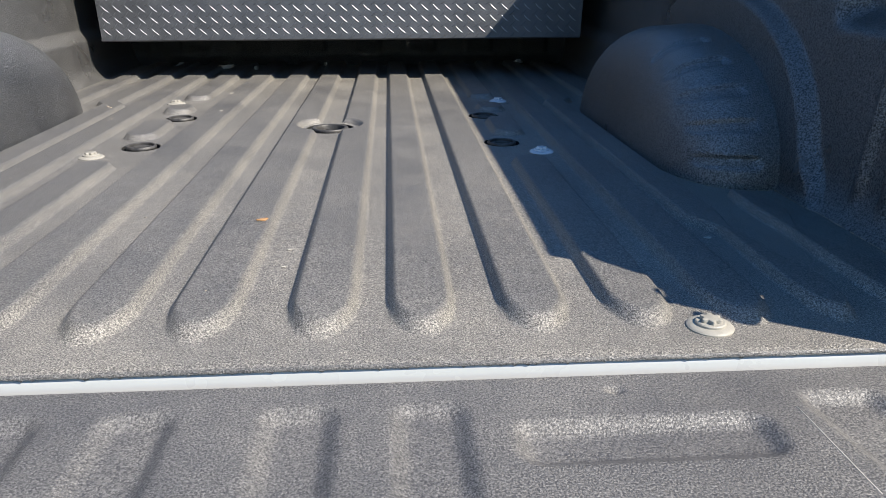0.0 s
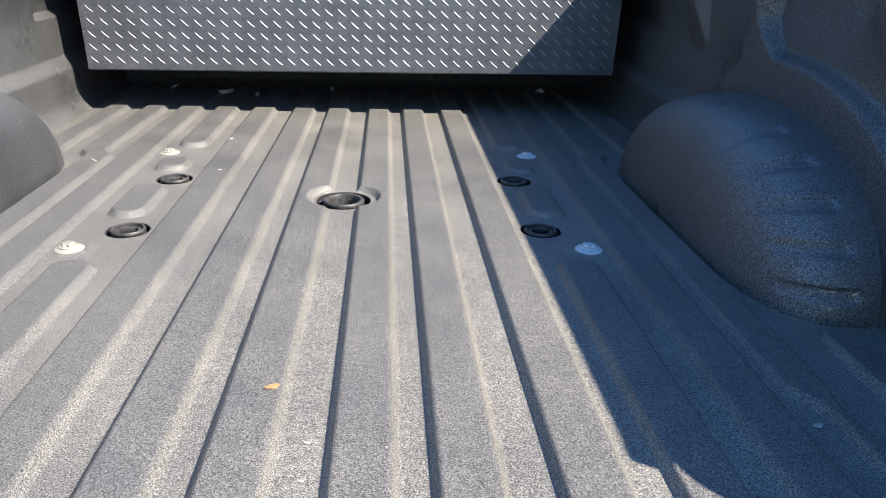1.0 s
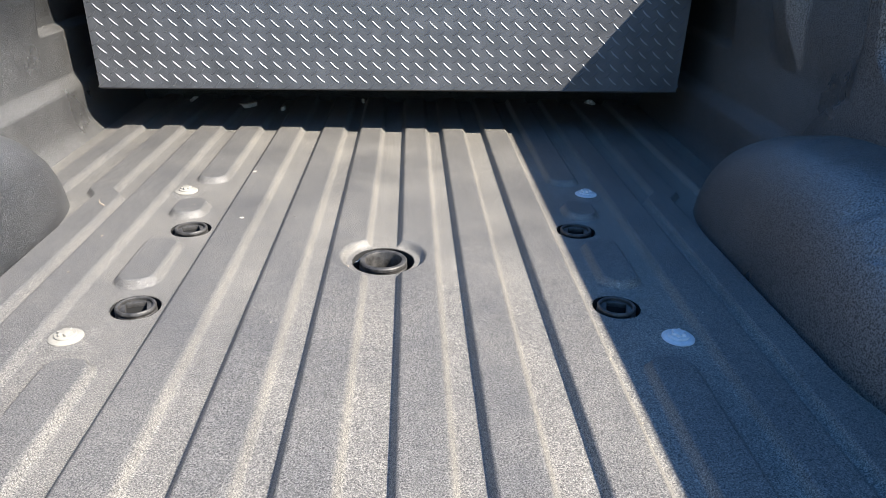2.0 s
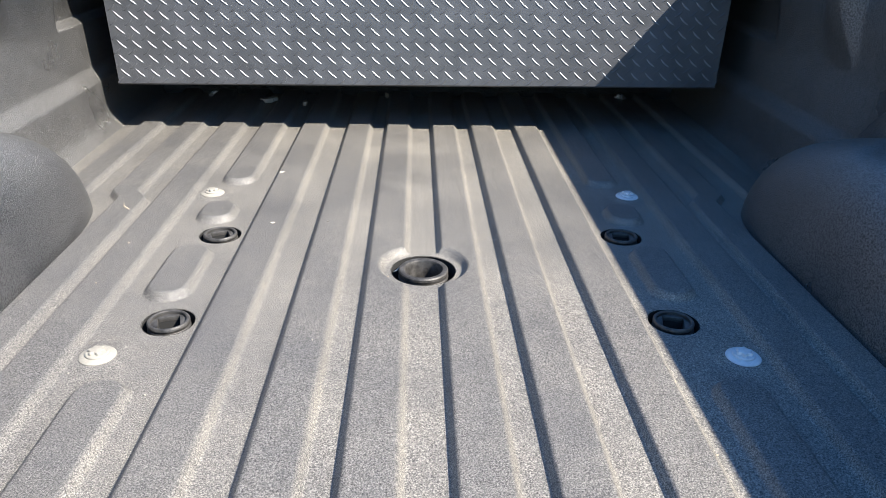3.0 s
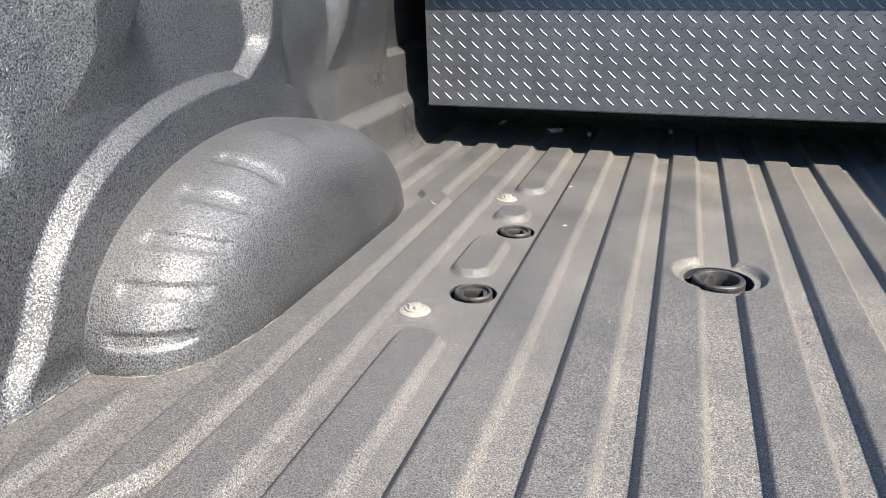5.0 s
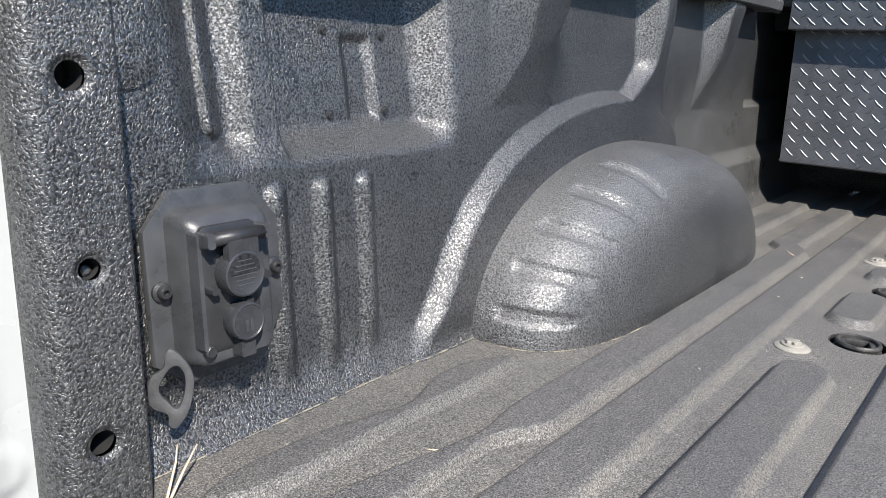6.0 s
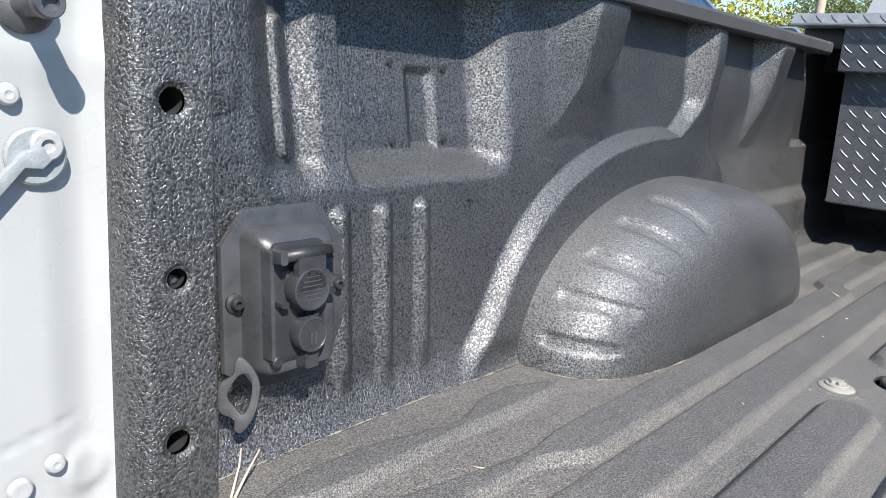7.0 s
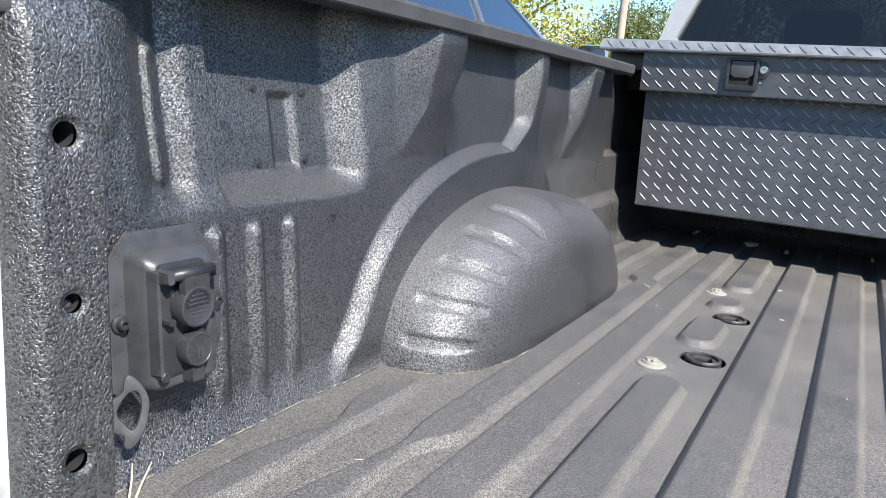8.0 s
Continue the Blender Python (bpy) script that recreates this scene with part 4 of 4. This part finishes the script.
cap2.transform(Matrix.Translation((0.011, -0.050, 0)) @ Matrix.Diagonal((0.9, 0.9, 1, 1)))
join(cap2, loft([(0.003, 0.021, -0.086, -0.066, 0.044, 0.002), (0.004, 0.020, -0.085, -0.068, 0.058, 0.002)]))
po("small_cover", cap2, M_COVER, "small round cover over the flat socket", hood_ob)
for k in (0, 1):
    po("emboss", box(0.0075 + 0.005 * k, 0.0105 + 0.005 * k, -0.060, -0.048, 0.0623, 0.063, 0.0003, 1), M_OUTLET, "", hood_ob)
for bx_, by_ in ((-0.060, 0.004), (0.064, 0.004)):
    sc = lathe([(0.0095, 0.006), (0.0095, 0.010), (0.0065, 0.0115), (0.0062, 0.016), (0.005, 0.0175), (0.003, 0.0175), (0.0028, 0.014), (0, 0.014)], 24)
    sc.transform(Matrix.Translation((bx_, by_, 0)))
    po("bolt", sc, M_BLACK, "black hex-socket bolt with washer")
sc = lathe([(0.006, 0.044), (0.006, 0.049), (0.0045, 0.0505), (0.0, 0.0495)], 16)
sc.transform(Matrix.Translation((-0.022, -0.074, 0)))
po("screw", sc, M_BLACK)
tagged(PO, "black plastic trailer power outlet with two round covers", "power outlet")

# ---- swinging tie-down loop by the post ----
def oval(pts, k=5):
    """Rounds a polygon with corner cutting."""
    for _ in range(k):
        out = []
        for i, p in enumerate(pts):
            q = pts[(i + 1) % len(pts)]
            out += [(0.75 * p[0] + 0.25 * q[0], 0.75 * p[1] + 0.25 * q[1]), (0.25 * p[0] + 0.75 * q[0], 0.25 * p[1] + 0.75 * q[1])]
        pts = out
    return pts


HK = empty("tie_down_loop", pose(-0.795, 0.135, 0.06))
HM = Matrix(((0.5, 0.0, 0.866, -0.796), (0.866, 0, -0.5, 0.146), (0, 1, 0, 0.062), (0, 0, 0, 1)))
outer = oval([(0.0065, 0.0635), (0.0135, 0.057), (0.021, 0.046), (0.0248, 0.035), (0.0245, 0.022), (0.020, 0.002), (0.014, -0.009), (0.0065, -0.017), (0.000, -0.012), (0.0018, -0.003), (-0.001, 0.0015), (-0.012, 0.0055), (-0.016, 0.018), (-0.013, 0.038), (-0.002, 0.043), (0.0008, 0.049), (0.001, 0.060)], 2)
inner = oval([(0.0055, 0.046), (0.0135, 0.0465), (0.0175, 0.0352), (0.0165, 0.0193), (0.0107, 0.003), (0.006, 0.0045), (0.0012, 0.0123), (-0.0038, 0.0178), (-0.0062, 0.0257), (-0.0022, 0.0352)], 2)
lp = slab(outer, 0.0, 0.004, 0.0008, [inner])
lp.transform(HK.matrix_world.inverted() @ HM)
part("loop", lp, M_GREYMETAL, HK)
pv = lathe([(0.012, -0.026), (0.012, -0.008), (0.010, -0.002), (0, -0.002)], 28)
pv.transform(HK.matrix_world.inverted() @ HM @ Matrix.Translation((-0.012, 0.022, 0)) @ Matrix.Scale(0.5, 4))
part("pivot", pv, M_GREYMETAL, HK)
tagged(HK, "flat grey steel tie-down loop hanging beside the outlet", "tie-down")

# ---- access covers in the walls ----
def wall_cover(side):
    """A thin liner-coated cover that follows the wall's slope."""
    b = slab(oval([(0.104, 0.346), (0.186, 0.346), (0.186, 0.404), (0.104, 0.404)], 3), 0.0, 0.0035, 0.001)
    for v in b.verts:
        y, z, h = v.co
        v.co = (side * (float(wall_depth(np.array(y), np.array(z))) - h + 0.0005), y, z)
    bmesh.ops.recalc_face_normals(b, faces=b.faces)
    part("access_cover", b, M_WALL, walls[side], "small rounded cover coated with liner")


for side in (-1, 1):
    wall_cover(side)

# ---- screws round the wall pocket ----
for side in (-1, 1):
    for y, z in ((0.429, 0.407), (0.527, 0.404), (0.424, 0.311), (0.519, 0.313)):
        d = float(wall_depth(np.array(y), np.array(z)))
        sc = lathe([(0.0062, 0), (0.0062, 0.0012), (0.0045, 0.002), (0.0042, 0.0045), (0.0030, 0.005), (0.0, 0.0035)], 14)
        ob = part("screw", sc, M_BLACK, walls[side], "small black hex screw")
        ob.matrix_world = pose(side * d, y, z, 0, -side * 90 - side * 8, 0)

# ---- scraps on the floor ----
def on_floor(x, y, up=0.0):
    return float(floor_height(np.array(x), np.array(y))) + up


def scrap(name, x, y, size, mat, label, seed, turn=0.0, thick=0.0012):
    rg = random.Random(seed)
    pts = [(size * (0.5 + 0.5 * rg.random()) * math.cos(a), 0.55 * size * (0.5 + 0.5 * rg.random()) * math.sin(a)) for a in [2 * math.pi * k / 11 for k in range(11)]]
    b = slab(oval(pts, 1), 0, thick, 0)
    for v in b.verts:
        v.co.z += 0.25 * abs(v.co.x) * rg.random() * 0.6
    ob = part(name, b, mat)
    ob.matrix_world = pose(x, y, on_floor(x, y, 0.0006), 0, 0, turn)
    return tagged(ob, label, name.replace("_", " "))


scrap("dry_leaf", -0.043, 0.461, 0.011, M_LEAFDRY, "small dry orange-brown leaf scrap on the floor", 3, 30)
scrap("paper_scrap", 0.005, 0.371, 0.0045, M_PAPER, "tiny pale paper crumb on the floor", 5)
scrap("paper_scrap", -0.321, 1.655, 0.009, M_PAPER, "small pale paper scrap on a floor rib", 6, 50)
scrap("paper_scrap", -0.29, 1.36, 0.007, M_PAPER, "small pale crumb on the floor", 7, 10)
scrap("paper_scrap", -0.754, 0.251, 0.006, M_PAPER, "small round pale crumb on the floor", 8)
scrap("paper_scrap", 0.005, 0.31, 0.004, M_PAPER, "tiny pale paper crumb on the floor", 9)
scrap("bird_dropping", 0.584, 0.385, 0.009, M_PAPER, "pale dried smear on the floor", 12, 20, 0.0006)
scrap("bird_dropping", 0.74, 0.325, 0.008, M_PAPER, "pale dried smear on the floor", 14, 70, 0.0006)
for k, (x, y, s_) in enumerate(((-0.485, 2.35, 0.026), (-0.468, 2.375, 0.022), (-0.36, 2.33, 0.016), (-0.11, 2.45, 0.012))):
    scrap("cotton_tuft", x, y, s_, M_PAPER, "small white fluffy scrap lying under the toolbox", 20 + k, 40 * k, 0.012)
rg = random.Random(11)
for k in range(46):
    x, y = rg.uniform(-0.62, 0.62), rg.uniform(0.10, 1.95)
    if min(math.hypot(x - cx, y - cy) - cr for cx, cy, cr in CUTS) < 0.02:
        continue
    scrap("crumb", x, y, rg.uniform(0.0014, 0.0030), M_PAPER if k % 3 else M_STRAW, "tiny pale grit crumb on the floor", 100 + k, rg.uniform(0, 180), 0.001)


def stalk(points, r, label):
    ob = part("straw", tube(points, r, 7, 0.5), M_STRAW)
    return tagged(ob, label, "straw")


stalk([(-0.752, 0.118, 0.001), (-0.762, 0.140, 0.020), (-0.768, 0.158, 0.036)], 0.0016, "dry pale straw stalk leaning by the post")
stalk([(-0.748, 0.112, 0.001), (-0.775, 0.140, 0.022), (-0.783, 0.147, 0.034)], 0.0014, "dry pale straw stalk leaning by the post")
stalk([(-0.640, 0.350, on_floor(-0.64, 0.35, 0.001)), (-0.652, 0.343, on_floor(-0.652, 0.343, 0.001))], 0.001, "short straw bit on the floor")
stalk([(-0.585, 1.425, on_floor(-0.585, 1.425, 0.001)), (-0.60, 1.44, on_floor(-0.60, 1.44, 0.001)), (-0.607, 1.46, on_floor(-0.607, 1.46, 0.001))], 0.0012, "short curled straw on the floor")

# ---- cab behind the toolbox ----
CAB = empty("truck_cab", pose(0, 2.75, 0))
CI = CAB.matrix_world.inverted()
b = bmesh.new()
# rear wall with the window opening, leaning forwards
def cab_pt(x, z):
    return (x, 2.70 + 0.10 * max(0, z - 0.6), z)


outer = [(-0.99, -0.45), (0.99, -0.45), (0.99, 0.62), (0.86, 1.10), (0.78, 1.16), (-0.78, 1.16), (-0.86, 1.10), (-0.99, 0.62)]
w = slab([(x, z) for x, z in outer], 0, 0.04, 0.0, [[(-0.885, 0.69), (0.885, 0.69), (0.905, 0.71), (0.755, 1.07), (0.72, 1.09), (-0.72, 1.09), (-0.755, 1.07), (-0.905, 0.71)]])
for v in w.verts:
    x, z, d = v.co.x, v.co.y, v.co.z
    p = cab_pt(x, z)
    v.co = (p[0], p[1] + d, p[2])
w.transform(CI)
bmesh.ops.recalc_face_normals(w, faces=w.faces)
part("rear_wall", w, M_WHITE, CAB, "white painted rear wall of the cab")
g = bmesh.new()
vs = [g.verts.new(cab_pt(x, z)) for x, z in ((-0.90, 0.685), (0.90, 0.685), (0.745, 1.085), (-0.745, 1.085))]
g.faces.new(vs)
bmesh.ops.translate(g, verts=g.verts[:], vec=(0, 0.02, 0))
g.transform(CI)
part("rear_window", g, M_TINT, CAB, "dark tinted rear window")
sides = bmesh.new()
for s in (-1, 1):
    q = [(s * 0.99, 2.74, -0.45), (s * 0.99, 4.6, -0.45), (s * 0.99, 4.6, 0.62), (s * 0.99, 2.74, 0.62)]
    sides.faces.new([sides.verts.new(p) for p in q])
    q = [(s * 0.99, 2.74, 0.62), (s * 0.99, 4.4, 0.62), (s * 0.80, 4.0, 1.14), (s * 0.80, 2.79, 1.14)]
    sides.faces.new([sides.verts.new(p) for p in q])
q = [(-0.80, 2.79, 1.15), (0.80, 2.79, 1.15), (0.80, 4.0, 1.15), (-0.80, 4.0, 1.15)]
sides.faces.new([sides.verts.new(p) for p in q])
sides.transform(CI)
part("cab_shell", sides, M_WHITE, CAB, smooth=False)
ws = bmesh.new()
ws.faces.new([ws.verts.new(p) for p in [(-0.97, 4.42, 0.62), (0.97, 4.42, 0.62), (0.78, 4.0, 1.14), (-0.78, 4.0, 1.14)]])
ws.transform(CI)
part("windscreen", ws, M_CLEAR, CAB, "clear windscreen glass")
for s in (-0.42, 0.42):
    hr = loft([(-0.13, 0.13, 0.42, 0.74, -0.05, 0.04), (-0.14, 0.14, 0.40, 0.86, 0.0, 0.06), (-0.13, 0.13, 0.42, 0.84, 0.06, 0.05)])
    hr.transform(CI @ Matrix(((1, 0, 0, s), (0, 0, 1, 3.2), (0, 1, 0, 0), (0, 0, 0, 1))))
    part("headrest", hr, M_BLACK, CAB, "dark seat headrest behind the glass")
for s in (-0.84, 0.84):
    for y in (1.075, 4.75):
        tyre = lathe([(0.22, -0.13), (0.36, -0.13), (0.40, -0.09), (0.40, 0.09), (0.36, 0.13), (0.22, 0.13)], 36)
        tyre.transform(CI @ Matrix.Translation((s, y, -0.58)) @ Matrix.Rotation(math.pi / 2, 4, "Y"))
        wheel = part("tyre", tyre, M_BLACK, CAB, "black tyre")
        rim = lathe([(0.23, -0.11), (0.21, 0.05), (0.06, 0.08), (0, 0.08)], 28)
        rim.transform(CI @ Matrix.Translation((s, y, -0.58)) @ Matrix.Rotation(math.pi / 2, 4, "Y"))
        part("rim", rim, M_STEEL, wheel, "grey alloy rim")
tagged(CAB, "white truck cab with dark tinted rear window", "truck cab")

# ---- outside: ground, car, trees, pole ----
GROUND = -0.98
b = bmesh.new()
bmesh.ops.create_grid(b, x_segments=60, y_segments=60, size=1500)
b.transform(Matrix.Translation((0, 0, GROUND)))
tagged(part("ground", b, M_ASPHALT), "grey asphalt parking lot reaching to the trees", "ground", kind="structure")


def side_pane(name, pts, parent, mat, label=""):
    b_ = bmesh.new()
    v = [b_.verts.new(p) for p in pts]
    b_.faces.new(v)
    g_ = bmesh.ops.extrude_face_region(b_, geom=b_.faces[:])
    bmesh.ops.translate(b_, vec=(-0.03, 0, 0), verts=[q for q in g_["geom"] if isinstance(q, bmesh.types.BMVert)])
    bmesh.ops.recalc_face_normals(b_, faces=b_.faces)
    return part(name, b_, mat, parent, label, smooth=False)


CAR = empty("parked_car", pose(-2.9, 2.5, GROUND))
K = CAR.matrix_world.inverted()
lower = box(-3.9, -1.97, 0.2, 5.95, GROUND + 0.28, 0.68, 0.10, 4)
lower.transform(K)
part("body", lower, M_CARPAINT, CAR, "silver-grey painted car body", angle=60)
gh = bmesh.new()
base_ = [(-3.85, 0.6, 0.66), (-2.02, 0.6, 0.66), (-2.02, 4.80, 0.66), (-3.85, 4.80, 0.66)]
roof_ = [(-3.60, 1.15, 1.25), (-2.30, 1.15, 1.25), (-2.30, 3.35, 1.25), (-3.60, 3.35, 1.25)]
lo_, hi_ = [gh.verts.new(p) for p in base_], [gh.verts.new(p) for p in roof_]
for k in range(4):
    gh.faces.new((lo_[k], lo_[(k + 1) % 4], hi_[(k + 1) % 4], hi_[k]))
gh.faces.new(hi_)
bmesh.ops.bevel(gh, geom=gh.edges[:], offset=0.05, segments=3, affect="EDGES", profile=0.5)
bmesh.ops.recalc_face_normals(gh, faces=gh.faces)
gh.transform(K)
part("roof", gh, M_CARPAINT, CAR, "silver-grey roof and pillars", angle=60)


def pane_pts(y0, y1, yt0, yt1):
    out = []
    for y, z in ((y0, 0.70), (y1, 0.70), (yt1, 1.19), (yt0, 1.19)):
        x = -2.02 - 0.28 * (z - 0.66) / 0.59 + 0.012
        out.append(tuple(K @ Vector((x, y, z))))
    return out


side_pane("window", pane_pts(2.62, 3.31, 2.62, 3.28), CAR, M_CARGLASS, "blue sky reflecting side window")
side_pane("window", pane_pts(3.35, 4.34, 3.33, 3.40), CAR, M_CARGLASS, "blue sky reflecting front window")
side_pane("window", pane_pts(1.05, 2.54, 1.35, 2.54), CAR, M_CARGLASS, "blue sky reflecting rear window")
side_pane("trim", [tuple(K @ Vector(p)) for p in ((-2.0, 3.315, 0.69), (-2.0, 3.345, 0.69), (-2.25, 3.325, 1.2), (-2.25, 3.295, 1.2))], CAR, M_STEEL, "bright pillar trim")
side_pane("seal", pane_pts(4.345, 4.43, 3.405, 3.45), CAR, M_BLACK, "black rubber window seal")
mir = loft([(-0.10, 0.10, -0.07, 0.07, -0.04, 0.05), (-0.11, 0.11, -0.08, 0.08, 0.0, 0.06), (-0.08, 0.08, -0.06, 0.06, 0.08, 0.05)])
mir.transform(K @ Matrix.Translation((-1.86, 4.55, 0.745)) @ Matrix.Rotation(-math.pi / 2, 4, "X"))
part("side_mirror", mir, M_CARPAINT, CAR, "grey side mirror")
for s in (-3.75, -2.12):
    for y in (1.2, 5.1):
        tyre = lathe([(0.20, -0.11), (0.33, -0.11), (0.36, -0.08), (0.36, 0.08), (0.33, 0.11), (0.20, 0.11)], 32)
        tyre.transform(K @ Matrix.Translation((s, y, GROUND + 0.36)) @ Matrix.Rotation(math.pi / 2, 4, "Y"))
        wheel = part("tyre", tyre, M_BLACK, CAR, "black tyre")
        rim = lathe([(0.21, -0.09), (0.19, 0.06), (0.05, 0.09), (0, 0.09)], 24)
        rim.transform(K @ Matrix.Translation((s, y, GROUND + 0.36)) @ Matrix.Rotation(math.pi / 2, 4, "Y"))
        part("rim", rim, M_STEEL, wheel, "grey alloy rim")
tagged(CAR, "silver-grey car parked beside the truck", "car")


def tree(x, y, height, spread, mat, label, seed, leaves=15000):
    rg = random.Random(seed)
    th_ = empty("tree", pose(x, y, GROUND))
    tr = tube([(0, 0, 0), (0.1 * rg.random(), 0.1, height * 0.25), (0.2 * rg.random(), -0.1, height * 0.5), (0.1, 0.1, height * 0.8)], 0.035 * height, 10, 0.25)
    for k in range(9):
        a, z0 = rg.uniform(0, 6.28), height * rg.uniform(0.25, 0.7)
        L = spread * rg.uniform(0.5, 0.95)
        join(tr, tube([(0, 0, z0), (0.5 * L * math.cos(a), 0.5 * L * math.sin(a), z0 + 0.25 * L), (L * math.cos(a), L * math.sin(a), z0 + 0.55 * L)], 0.012 * height, 7, 0.3))
    part("trunk", tr, M_BARK, th_, "brown bark trunk and limbs")
    clumps = []
    for k in range(70):
        a, e = rg.uniform(0, 6.28), rg.uniform(-0.5, 1.0)
        r = spread * (0.45 + 0.55 * rg.random()) * math.sqrt(max(0.1, 1 - 0.7 * e * e))
        clumps.append((r * math.cos(a), r * math.sin(a), height * (0.60 + 0.36 * e), spread * rg.uniform(0.20, 0.42)))
    n = leaves
    co, fa = [], []
    for k in range(n):
        cx, cy, cz, cr = clumps[k % len(clumps)]
        u = Vector((rg.gauss(0, 1), rg.gauss(0, 1), rg.gauss(0, 0.8)))
        u = u.normalized() * cr * rg.uniform(0.5, 1.05)
        c = Vector((cx, cy, cz)) + u
        s_ = rg.uniform(0.05, 0.13) * height / 8
        e1 = Vector((rg.gauss(0, 1), rg.gauss(0, 1), rg.gauss(0, 1))).normalized()
        e2 = e1.orthogonal().normalized()
        i = len(co)
        co += [c - e1 * s_, c + e2 * s_ * 0.55, c + e1 * s_, c - e2 * s_ * 0.55]
        fa.append((i, i + 1, i + 2, i + 3))
    me_ = bpy.data.meshes.new("crown")
    me_.from_pydata([tuple(v) for v in co], [], fa)
    part("crown", me_, mat, th_, "many small leaves in uneven clumps")
    tagged(th_, label, "tree", "trees behind the parking lot")


tree(-15.5, 30, 8.5, 4.2, M_LEAFY, "yellow-green autumn tree beyond the parking lot", 1)
tree(-21, 33, 9.0, 4.8, M_LEAFY, "yellow-green autumn tree beyond the parking lot", 2)
tree(-12.6, 36, 4.4, 2.6, M_LEAFY, "low yellow-green tree beyond the parking lot", 3)
tree(-10.2, 38, 6.2, 3.6, M_LEAFD, "dark green tree beyond the parking lot", 4)
tree(-15.5, 42, 5.2, 3.4, M_LEAFD, "dark green tree beyond the parking lot", 5)
tree(-5.0, 40, 7.5, 4.4, M_LEAFD, "dark green tree beyond the parking lot", 6)
tree(1.5, 44, 8.0, 4.6, M_LEAFY, "yellow-green autumn tree beyond the parking lot", 7)
pl = tube([(-8.3, 26.2, GROUND), (-8.3, 26.2, 3.5), (-8.25, 26.2, 9.5)], 0.16, 14, 0.75)
tagged(part("utility_pole", pl, M_POLE), "pale weathered wooden utility pole", "pole")
